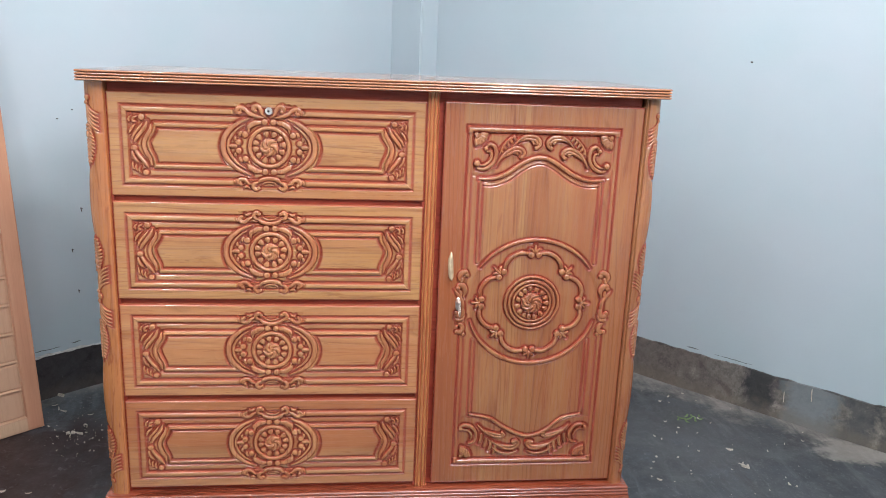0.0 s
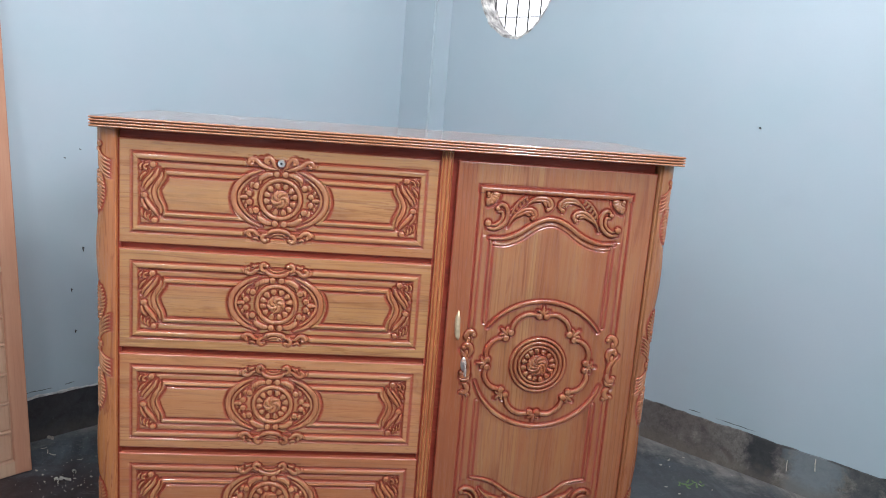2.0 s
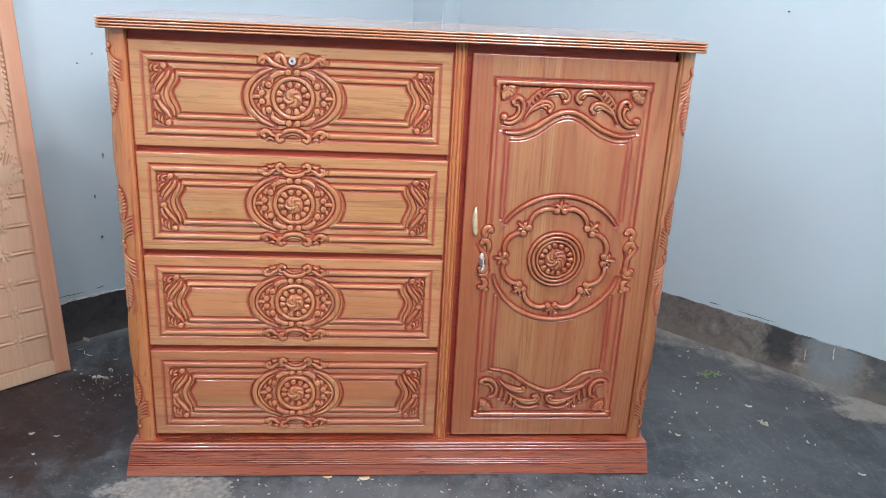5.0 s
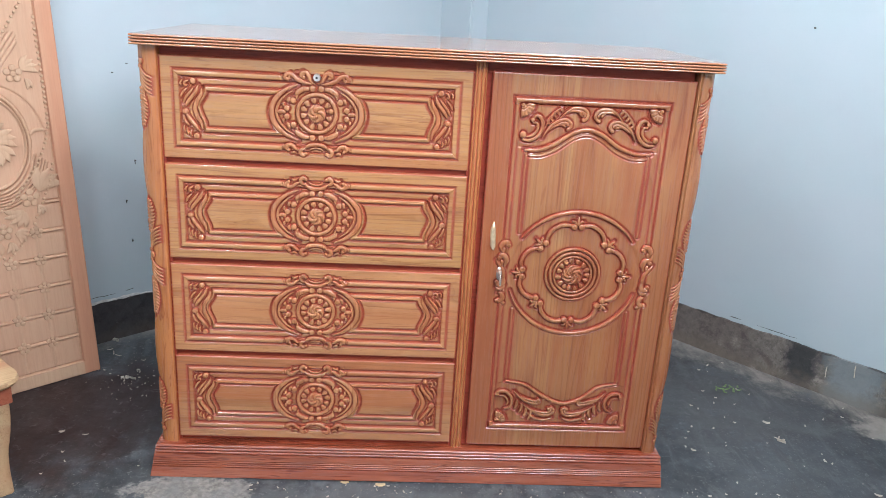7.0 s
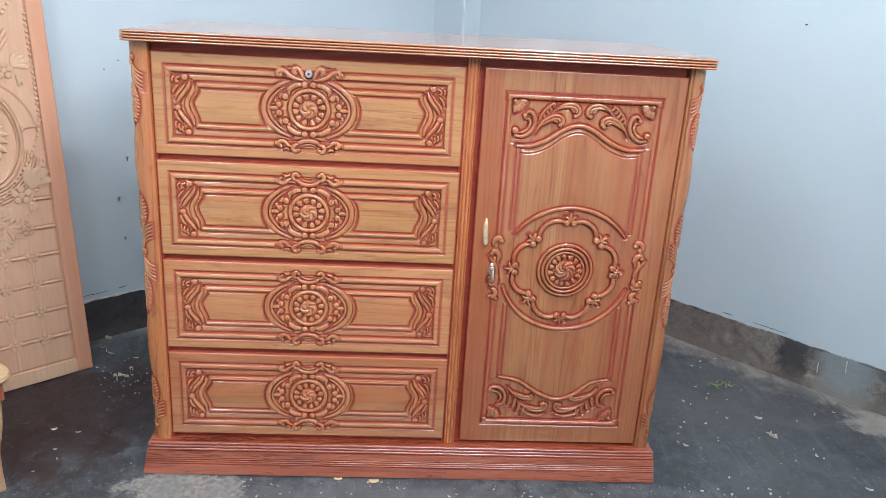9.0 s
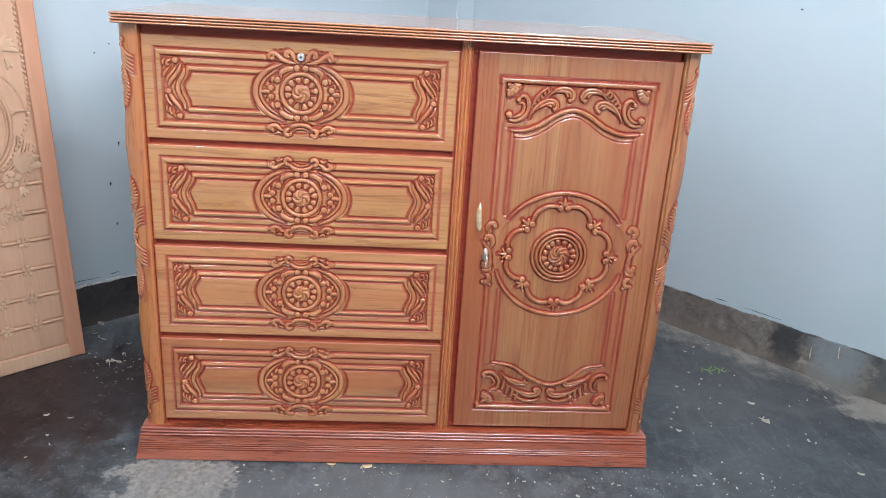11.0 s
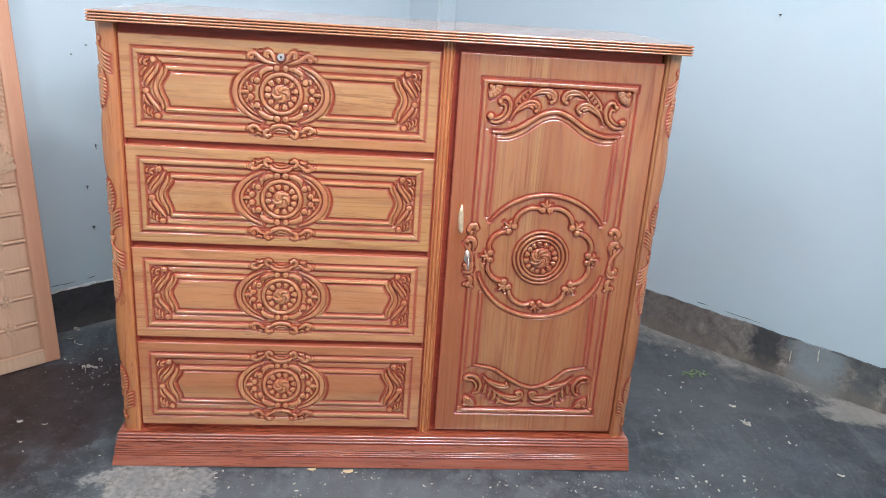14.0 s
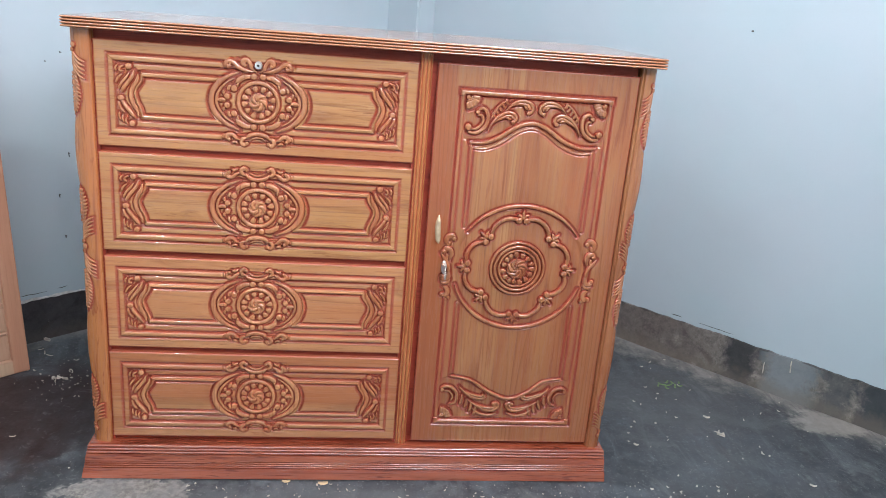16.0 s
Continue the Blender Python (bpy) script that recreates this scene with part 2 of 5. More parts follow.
def cement():
    m, t, bsdf = material("worn_dark_cement")
    coords = t.nodes.new("ShaderNodeTexCoord").outputs["Object"]
    big = texture_noise(t, coords, 1.7, 6.0, 0.62, 0.5)
    mid = texture_noise(t, coords, 9.0, 6.0, 0.68)
    fine = texture_noise(t, coords, 70.0, 4.0, 0.7)
    c = ramp(t, big, [(0.34, (0.016, 0.019, 0.023)), (0.50, (0.036, 0.042, 0.047)), (0.66, (0.080, 0.090, 0.095))])
    drift = texture_noise(t, coords, 4.6, 5.0, 0.6, 1.2)
    c = mixed(t, ramp(t, drift, [(0.50, (0.0,)), (0.64, (0.55,))]), c, (0.094, 0.106, 0.121))
    c = mixed(t, ramp(t, drift, [(0.34, (0.65,)), (0.47, (0.0,))]), c, (0.024, 0.027, 0.033))
    c = mixed(t, ramp(t, mid, [(0.51, (0.0,)), (0.64, (0.62,))]), c, (0.115, 0.130, 0.144))
    scuff = t.nodes.new("ShaderNodeMapping")
    scuff.inputs["Rotation"].default_value = (0, 0, radians(35))
    scuff.inputs["Scale"].default_value = (1.0, 0.28, 1.0)
    t.links.new(coords, scuff.inputs["Vector"])
    worn = texture_noise(t, scuff.outputs[0], 17.0, 7.0, 0.75, 0.8)
    c = mixed(t, ramp(t, worn, [(0.53, (0.0,)), (0.62, (0.62,))]), c, (0.105, 0.118, 0.134))
    c = mixed(t, ramp(t, worn, [(0.30, (0.6,)), (0.42, (0.0,))]), c, (0.022, 0.022, 0.026))
    c = mixed(t, ramp(t, fine, [(0.60, (0.0,)), (0.68, (0.45,))]), c, (0.24, 0.25, 0.25))
    c = mixed(t, ramp(t, fine, [(0.30, (0.5,)), (0.42, (0.0,))]), c, (0.018, 0.018, 0.021))
    flecks = texture_noise(t, coords, 210.0, 2.0, 0.6)
    c = mixed(t, ramp(t, flecks, [(0.675, (0.0,)), (0.71, (0.65,))]), c, (0.36, 0.36, 0.34))

    def near(x, y, sx, sy, wobble):
        """1 at the middle of a stain or painted shade, 0 outside it, with a ragged rim."""
        off = t.nodes.new("ShaderNodeVectorMath")
        off.operation = "SUBTRACT"
        t.links.new(coords, off.inputs[0])
        off.inputs[1].default_value = (x, y, 0)
        sc = t.nodes.new("ShaderNodeVectorMath")
        sc.operation = "MULTIPLY"
        t.links.new(off.outputs[0], sc.inputs[0])
        sc.inputs[1].default_value = (1 / sx, 1 / sy, 0)
        ln = t.nodes.new("ShaderNodeVectorMath")
        ln.operation = "LENGTH"
        t.links.new(sc.outputs[0], ln.inputs[0])
        d = maths(t, "ADD", ln.outputs["Value"], maths(t, "MULTIPLY", maths(t, "SUBTRACT", mid, 0.5), wobble))
        return d

    patch = ramp(t, near(-0.515, -0.118, 0.165, 0.105, 2.2), [(0.80, (0.92,)), (0.92, (0.0,))])
    c = mixed(t, patch, c, mixed(t, ramp(t, fine, [(0.38, (0.0,)), (0.60, (1.0,))]), (0.17, 0.158, 0.142), (0.33, 0.310, 0.276)))
    chalk = ramp(t, near(-0.10, -0.16, 0.62, 0.14, 3.2), [(0.6, (0.45,)), (1.15, (0.0,))])
    c = mixed(t, chalk, c, (0.17, 0.185, 0.19))
    haze = ramp(t, near(1.25, 0.05, 0.75, 0.65, 1.8), [(0.5, (0.45,)), (1.1, (0.0,))])
    c = mixed(t, haze, c, (0.042, 0.045, 0.050))
    scrub = ramp(t, near(0.98, 0.42, 0.42, 0.36, 2.2), [(0.45, (0.6,)), (1.15, (0.0,))])
    c = mixed(t, scrub, c, (0.086, 0.088, 0.091))
    smudge = texture_noise(t, scuff.outputs[0], 7.0, 6.0, 0.7, 1.2)
    c = mixed(t, ramp(t, smudge, [(0.56, (0.0,)), (0.70, (0.5,))]), c, (0.16, 0.168, 0.17))
    c = mixed(t, ramp(t, smudge, [(0.30, (0.45,)), (0.44, (0.0,))]), c, (0.042, 0.034, 0.033))
    # reddish dark shadow left of the cabinet, painted into the cement's colour
    floor_shade = ramp(t, near(-0.93, 0.25, 0.36, 0.36, 1.2), [(0.66, (0.95,)), (1.10, (0.0,))])
    c = mixed(t, floor_shade, c, mixed(t, ramp(t, smudge, [(0.40, (0.0,)), (0.60, (1.0,))]), (0.026, 0.010, 0.009), (0.032, 0.023, 0.024)))
    crumbs = texture_noise(t, coords, 36.0, 6.0, 0.75, 1.0)
    c = mixed(t, ramp(t, crumbs, [(0.57, (0.0,)), (0.68, (0.5,))]), c, (0.17, 0.165, 0.165))
    # dust that has gathered along the foot of the two walls
    split = t.nodes.new("ShaderNodeSeparateXYZ")
    t.links.new(coords, split.inputs[0])
    for nx, ny, k, wide, strong in ((0.7411, 0.6714, 1.3259, 0.13, 0.85), (-0.677, 0.736, 1.2155, 0.09, 0.5)):
        d = maths(t, "SUBTRACT", k, maths(t, "ADD", maths(t, "MULTIPLY", split.outputs[0], nx), maths(t, "MULTIPLY", split.outputs[1], ny)))
        d = maths(t, "ADD", maths(t, "DIVIDE", d, wide), maths(t, "MULTIPLY", maths(t, "SUBTRACT", mid, 0.5), 2.6))
        c = mixed(t, maths(t, "MULTIPLY", ramp(t, d, [(0.25, (strong,)), (1.05, (0.0,))]), ramp(t, worn, [(0.36, (0.30,)), (0.58, (1.0,))])), c, (0.30, 0.275, 0.245))
    heap = ramp(t, near(1.440, 0.270, 0.125, 0.100, 2.6), [(0.56, (0.60,)), (0.90, (0.0,))])
    c = mixed(t, heap, c, (0.34, 0.31, 0.275))
    t.links.new(c, bsdf.inputs["Base Color"])
    t.links.new(ramp(t, mid, [(0.35, (0.42,)), (0.65, (0.75,))]), bsdf.inputs["Roughness"])
    bump(t, bsdf, maths(t, "ADD", mid, maths(t, "MULTIPLY", fine, 0.5)), 0.35, 0.004)
    return m


def plain(name, colour, rough, metal=0.0, grain=60.0, spread=0.2):
    m, t, bsdf = material(name)
    coords = t.nodes.new("ShaderNodeTexCoord").outputs["Object"]
    n = texture_noise(t, coords, grain, 4.0)
    c = ramp(t, n, [(0.3, tuple(k * (1 - spread) for k in colour)), (0.7, tuple(min(1, k * (1 + spread)) for k in colour))])
    t.links.new(c, bsdf.inputs["Base Color"])
    bsdf.inputs["Roughness"].default_value, bsdf.inputs["Metallic"].default_value = rough, metal
    bump(t, bsdf, n, 0.1, 0.001)
    return m


def glowing(name, colour, strength):
    m, t, bsdf = material(name)
    bsdf.inputs["Base Color"].default_value = (0, 0, 0, 1)
    bsdf.inputs["Emission Color"].default_value = (*colour, 1)
    bsdf.inputs["Emission Strength"].default_value = strength
    return m


wall_paint = plaster()
skirt_black = skirting_paint("black_skirting_paint", (0.028, 0.025, 0.027), (0.08, 0.08, 0.085), 0.4)
skirt_grey = skirting_paint("mouldy_skirting_paint", (0.088, 0.080, 0.074), (0.26, 0.235, 0.208), 1.0,
                           ((1.28, 0.36, (0.115, 0.088, 0.080), 0.50), (1.675, 0.072, (0.022, 0.026, 0.031), 0.85), (1.83, 0.095, (0.20, 0.235, 0.25), 0.80), (1.98, 0.06, (0.05, 0.062, 0.068), 0.7), (2.12, 0.11, (0.030, 0.040, 0.048), 0.9)))
floor_cement = cement()
ceiling_paint = plain("whitewashed_ceiling", (0.80, 0.80, 0.79), 0.85, grain=3.0, spread=0.08)
raw_mortar = plain("raw_mortar", (0.62, 0.55, 0.51), 0.9, grain=34.0, spread=0.75)
bare_plaster = plain("bare_plaster", (0.60, 0.60, 0.58), 0.85, grain=40.0, spread=0.35)
steel = plain("polished_steel", (0.80, 0.74, 0.68), 0.38, 1.0)
iron = plain("dark_iron", (0.06, 0.055, 0.055), 0.5, 0.6)
black_hole = plain("black_keyhole", (0.01, 0.01, 0.01), 0.6)
brass = plain("pale_brass", (0.88, 0.66, 0.42), 0.22, 0.45)
shaving = plain("pale_wood_shaving", (0.50, 0.455, 0.38), 0.8, grain=90.0, spread=0.3)
leaf_yellow = plain("dry_yellow_leaf", (0.66, 0.50, 0.29), 0.7)
leaf_green = plain("crushed_green_leaf", (0.16, 0.245, 0.10), 0.7, spread=0.4)
daylight = glowing("white_daylight", (0.95, 0.98, 1.0), 3.0)


# ---------------------------------------------------------------- mesh helpers
def link_mesh(name, mesh, mat, parent=None, label="", smooth=True, sharp=35):
    mesh.materials.append(mat)
    if smooth:
        mesh.shade_smooth()
        mesh.set_sharp_from_angle(angle=radians(sharp))
    ob = new(name, mesh)
    if parent is not None:
        ob.parent = parent
    if label:
        tagged(ob, label)
    return ob


def part(name, bm, mat, parent=None, label="", smooth=True, sharp=35):
    mesh = bpy.data.meshes.new(name)
    bmesh.ops.recalc_face_normals(bm, faces=bm.faces)
    bm.to_mesh(mesh)
    bm.free()
    return link_mesh(name, mesh, mat, parent, label, smooth, sharp)


def thing(name, label, category, place=(0, 0, 0), turn=0.0, group=""):
    ob = new(name)
    ob.location = place
    ob.rotation_euler = (0, 0, radians(turn))
    return tagged(ob, label, category, group)


def box(bm, x0, x1, y0, y1, z0, z1, bevel=0.0):
    made = bmesh.ops.create_cube(bm, size=1.0, matrix=Matrix.LocRotScale(((x0 + x1) / 2, (y0 + y1) / 2, (z0 + z1) / 2), None, (x1 - x0, y1 - y0, z1 - z0)))
    if bevel:
        edges = {e for v in made["verts"] for e in v.link_edges}
        bmesh.ops.bevel(bm, geom=list(edges), offset=bevel, segments=2, affect="EDGES", profile=0.6)
    return bm


def boxed(*sizes, bevel=0.0):
    return box(bmesh.new(), *sizes, bevel=bevel)


def glide(points, steps=6):
    """A smooth line through a few points of the plane."""
    p = [np.array(q, float) for q in points]
    if len(p) == 2:
        return [p[0] + (p[1] - p[0]) * k / steps for k in range(steps + 1)]
    p = [2 * p[0] - p[1], *p, 2 * p[-1] - p[-2]]
    out = []
    for a, b, c, d in zip(p, p[1:], p[2:], p[3:]):
        for k in range(steps):
            s = k / steps
            out.append(0.5 * (2 * b + (c - a) * s + (2 * a - 5 * b + 4 * c - d) * s * s + (3 * b - a - 3 * c + d) * s ** 3))
    return [*out, p[-2]]


def flat(u, v):
    return 0.0


CUTS = []                      # the strokes of the carvings in hand: their lines and widths
ROOT, RISE = 0.0065, 0.56      # how deep carved pieces are rooted in their ground, and how boldly they stand out of it


SLIM = 1.0                    # the breadth of carved strokes


# vertex mask for the stain and the shade painted into the cuts
def stain_shade_layer(bm):
    return bm.verts.layers.float.get("stain") or bm.verts.layers.float.new("stain")


def ribbon(bm, points, width, height, surface=flat, ends=(0.35, 0.35), steps=6, swell=0.0):
    """A carved rounded stroke that follows a curve on a surface. ends: how far its ends narrow; swell: how much its middle widens."""
    red = stain_shade_layer(bm)
    line = glide(points, steps)
    width *= SLIM
    n = len(line)
    CUTS.append((line[:: max(1, steps // 2)] + [line[-1]], width / 2))
    rows = []
    for i, q in enumerate(line):
        a, b = line[max(i - 1, 0)], line[min(i + 1, n - 1)]
        way = (b - a) / max(np.hypot(*(b - a)), 1e-9)
        side = np.array((-way[1], way[0]))
        s = i / (n - 1)
        w = width * (ends[0] + (1 - ends[0]) * min(1, s * 4)) if s < 0.5 else width * (ends[1] + (1 - ends[1]) * min(1, (1 - s) * 4))
        w *= 1 + swell * math.sin(math.pi * s)
        tall = height * (0.35 + 0.65 * min(1, min(s, 1 - s) * 6))
        row = []
        for k, h, r in ((-1, None, 1.0), (-0.93, 0.52, 0.75), (-0.62, 0.92, 0.05), (0.10, 1.0, 0.0), (0.58, 0.90, 0.0), (0.92, 0.48, 0.65), (1, None, 1.0)):
            u, v = q + side * (k * w / 2)
            vert = bm.verts.new((u, surface(u, v) + (ROOT if h is None else -h * tall * RISE), v))
            vert[red] = r
            row.append(vert)
        rows.append(row)
    for r, s in zip(rows, rows[1:]):
        for k in range(6):
            bm.faces.new((r[k], r[k + 1], s[k + 1], s[k]))
    bm.faces.new(rows[0])
    bm.faces.new(rows[-1][::-1])


def knob(bm, u, v, r, h, surface=flat, long=1.0, turn=0.0):
    """A carved dome, round or drawn out."""
    red = stain_shade_layer(bm)
    c, s = math.cos(turn), math.sin(turn)
    CUTS.append(([(u - 1e-4, v), (u + 1e-4, v)], r))
    rings = []
    for radius, up, tint in ((1.0, -0.3, 1.0), (0.95, 0.42, 0.7), (0.78, 0.86, 0.05), (0.44, 0.98, 0.0)):
        ring = []
        for k in range(12):
            a = 2 * math.pi * k / 12
            x, z = r * long * radius * math.cos(a), r * radius * math.sin(a)
            p, q = u + x * c - z * s, v + x * s + z * c
            vert = bm.verts.new((p, surface(p, q) + (ROOT if up < 0 else -h * up * RISE), q))
            vert[red] = tint
            ring.append(vert)
        rings.append(ring)
    for r0, r1 in zip(rings, rings[1:]):
        for k in range(12):
            bm.faces.new((r0[k], r0[(k + 1) % 12], r1[(k + 1) % 12], r1[k]))
    top = bm.verts.new((u, surface(u, v) - h * RISE, v))
    for k in range(12):
        bm.faces.new((rings[-1][k], rings[-1][(k + 1) % 12], top))


def ring(bm, u, v, r, width, height, segments=56):
    """A carved round moulding."""
    red = stain_shade_layer(bm)
    rows = []
    CUTS.append(([(u + r * math.cos(k * math.pi / 12), v + r * math.sin(k * math.pi / 12)) for k in range(25)], width / 2))
    for k in range(segments):
        a = 2 * math.pi * k / segments
        row = []
        for d, h, tint in ((-1, None, 1.0), (-0.88, 0.45, 0.5), (-0.45, 0.92, 0.0), (0.0, 1.0, 0.0), (0.45, 0.92, 0.0), (0.88, 0.45, 0.5), (1, None, 1.0)):
            vert = bm.verts.new((u + (r + d * width / 2) * math.cos(a), ROOT if h is None else -h * height * RISE, v + (r + d * width / 2) * math.sin(a)))
            vert[red] = tint
            row.append(vert)
        rows.append(row)
    for k in range(segments):
        r0, r1 = rows[k], rows[(k + 1) % segments]
        for j in range(6):
            bm.faces.new((r0[j], r0[j + 1], r1[j + 1], r1[j]))


def swirl(bm, u, v, r, height, arms=5):
    """The turned heart of a rosette: curved lobes that run out of its middle."""
    knob(bm, u, v, r * 1.02, height * 0.50)
    for k in range(arms):
        a = 2 * math.pi * k / arms
        pts = [(u + r * q * math.cos(a - 1.9 * q), v + r * q * math.sin(a - 1.9 * q)) for q in (0.08, 0.35, 0.65, 0.98)]
        ribbon(bm, pts, r * 1.75 / arms, height, steps=4, swell=0.35)


def lobe(bm, u, v, r0, r1, half, height, a):
    """A carved lobe that widens from r0 to r1 on the way out from (u, v)."""
    red = stain_shade_layer(bm)
    c, s = math.cos(a), math.sin(a)
    mid, reach = (r0 + r1) / 2, (r1 - r0) / 2
    CUTS.append(([(u + q * c, v + q * s) for q in (mid - 0.3 * reach, mid + 0.3 * reach)], half * 0.9))
    rings = []
    for size, up, tint in ((1.0, None, 1.0), (0.93, 0.34, 0.55), (0.72, 0.80, 0.05), (0.38, 0.97, 0.0)):
        row = []
        for k in range(14):
            b = 2 * math.pi * k / 14
            out = mid + reach * (0.12 * (1 - size) + size * math.cos(b))
            wide = half * size * math.sin(b) * (1 + 0.38 * math.cos(b))
            vert = bm.verts.new((u + out * c - wide * s, ROOT if up is None else -height * up * RISE, v + out * s + wide * c))
            vert[red] = tint
            row.append(vert)
        rings.append(row)
    for i, j in zip(rings, rings[1:]):
        for k in range(14):
            bm.faces.new((i[k], i[(k + 1) % 14], j[(k + 1) % 14], j[k]))
    bm.faces.new(rings[-1])


def petals(bm, u, v, r0, r1, height, count, turn=0.0):
    """A ring of lobes side by side, cut by hand and so not quite alike."""
    half = 0.84 * math.pi * (r0 + r1) / 2 / count
    for k in range(count):
        a = 2 * math.pi * k / count + turn + 0.05 * math.sin(5.1 * k)
        lobe(bm, u, v, r0, r1 * (1 - 0.02 * ((k * 5) % 4)), half, height * (0.9 + 0.2 * ((k * 7) % 5) / 4), a)


def curl(cu, cv, r0, r1, a0, a1, n=7):
    """Points of a spiral, angles in degrees."""
    return [(cu + (r0 + (r1 - r0) * k / (n - 1)) * math.cos(radians(a0 + (a1 - a0) * k / (n - 1))),
             cv + (r0 + (r1 - r0) * k / (n - 1)) * math.sin(radians(a0 + (a1 - a0) * k / (n - 1)))) for k in range(n)]


def mirror(points, s):
    return [(s * u, v) for u, v in points]


def board_mesh(name, half_u, half_v, nu, nv, deep, relief):
    """A board whose front is a carved surface: relief(U, V) gives how far it stands out."""
    us, vs = np.linspace(-half_u, half_u, nu), np.linspace(-half_v, half_v, nv)
    U, V = np.meshgrid(us, vs)
    edge = np.minimum(half_u - np.abs(U), half_v - np.abs(V))
    H = relief(U, V) - 0.0025 * np.clip(1 - edge / 0.003, 0, 1) ** 2
    front = np.stack((U, -H, V), -1).reshape(-1, 3)
    idx = np.arange(nu * nv).reshape(nv, nu)
    faces = np.stack((idx[:-1, :-1], idx[:-1, 1:], idx[1:, 1:], idx[1:, :-1]), -1).reshape(-1, 4)
    rim = np.concatenate((idx[0, :-1], idx[:-1, -1], idx[-1, :0:-1], idx[:0:-1, 0]))
    back = front[rim].copy()
    back[:, 1] = deep
    base = len(front)
    k = np.arange(len(rim))
    nxt = (k + 1) % len(rim)
    sides = np.stack((rim[nxt], rim[k], base + k, base + nxt), -1)
    mesh = bpy.data.meshes.new(name)
    mesh.from_pydata(np.concatenate((front, back)).tolist(), [], [*faces.tolist(), *sides.tolist(), (base + k[::-1]).tolist()])
    # red stain and painted shade wherever the knife cut below the ground about it
    wide = H
    for axis, step in ((0, 2 * half_v / nv), (1, 2 * half_u / nu)):
        reach = max(2, round(0.007 / step))
        wide = sum(np.roll(wide, k, axis) for k in range(-reach, reach + 1)) / (2 * reach + 1)
    cut = np.maximum(np.clip((wide - H - 0.00030) / 0.00090, 0, 1), 0.95 * np.clip((-H - 0.0028) / 0.0012, 0, 1))
    for fade in (0.85, 0.70):
        for axis in (0, 1):
            cut = np.maximum(cut, fade * np.maximum(np.roll(cut, 1, axis), np.roll(cut, -1, axis)))
    cut = cut.reshape(-1)
    values = np.zeros(len(mesh.vertices), np.float32)
    values[:len(cut)] = cut
    mesh.attributes.new("stain", "FLOAT", "POINT").data.foreach_set("value", values)
    return mesh


def distance_to(U, V, line, closed=False):
    """How far each place of a board lies from a line of points."""
    best = np.full(U.shape, 9.0)
    line = [np.array(p, float) for p in line]
    for a, b in zip(line, line[1:] + line[:1] if closed else line[1:]):
        d = b - a
        s = np.clip(((U - a[0]) * d[0] + (V - a[1]) * d[1]) / max(d @ d, 1e-12), 0, 1)
        best = np.minimum(best, np.hypot(U - a[0] - s * d[0], V - a[1] - s * d[1]))
    return best


def moats(H, U, V, cuts, deep=0.0031, wide=0.0018):
    """Cuts the ground down round every stroke of a carving."""
    us, vs = U[0], V[:, 0]
    cut = np.zeros(H.shape)
    for line, half in cuts:
        q = np.array(line)
        reach = half + 2.2 * wide
        i0, i1 = np.searchsorted(us, (q[:, 0].min() - reach, q[:, 0].max() + reach))
        j0, j1 = np.searchsorted(vs, (q[:, 1].min() - reach, q[:, 1].max() + reach))
        if i1 <= i0 or j1 <= j0:
            continue
        e = distance_to(U[j0:j1, i0:i1], V[j0:j1, i0:i1], line) - half
        cut[j0:j1, i0:i1] = np.maximum(cut[j0:j1, i0:i1], np.exp(-(np.clip(e, 0, None) / wide) ** 2))
    return H - deep * cut


def cuts_of(*fills):
    """The strokes that a set of carvings will lay on its board."""
    CUTS.clear()
    for fill in fills:
        bm = bmesh.new()
        fill(bm)
        bm.free()
    return list(CUTS)


def inside(U, V, line):
    hit = np.zeros(U.shape, bool)
    for (x0, z0), (x1, z1) in zip(line, [*line[1:], line[0]]):
        if z0 != z1:
            hit ^= ((z0 > V) != (z1 > V)) & (U < (x1 - x0) * (V - z0) / (z1 - z0) + x0)
    return hit


def bead(d, half, height, groove, deep):
    """The section of a moulding: a round bead between two grooves, by the distance from its middle."""
    h = height * np.sqrt(np.clip(1 - (d / half) ** 2, 0, 1))
    return h - deep * np.exp(-((d - half - groove * 0.8) / groove) ** 2)


# ---------------------------------------------------------------- room
CORNER = Vector((0.160, 1.799, 0))
ALONG_R = Vector((0.6714, -0.7411, 0))
ALONG_L = Vector((-0.7361, -0.6769, 0))
SPAN, HIGH, THICK = 3.1, 2.6, 0.13


def frame_of(start, along, outward):
    """Axes of a wall: x along it, y out of the room, z up."""
    return Matrix(((along.x, outward.x, 0, start.x), (along.y, outward.y, 0, start.y), (0, 0, 1, 0), (0, 0, 0, 1)))


M_RIGHT = frame_of(CORNER, ALONG_R, Vector((0.7411, 0.6714, 0)))
M_LEFT = frame_of(CORNER, ALONG_L, Vector((-0.6769, 0.7361, 0)))
FAR_R, FAR_L = CORNER + ALONG_R * SPAN, CORNER + ALONG_L * SPAN
M_BACK_R = frame_of(FAR_R, ALONG_L, Vector((0.6714, -0.7411, 0)))
M_BACK_L = frame_of(FAR_L, ALONG_R, Vector((-0.7361, -0.6769, 0)))

for name, m, a, b in (("wall_left", M_LEFT, -THICK, SPAN + THICK), ("wall_behind_left", M_BACK_L, 0, SPAN)):
    ob = part(name, boxed(a, b, 0, THICK, 0, HIGH), wall_paint, smooth=False)
    ob.matrix_world = m
    tagged(ob, "pale blue painted plaster wall with small marks", "wall", kind="structure")

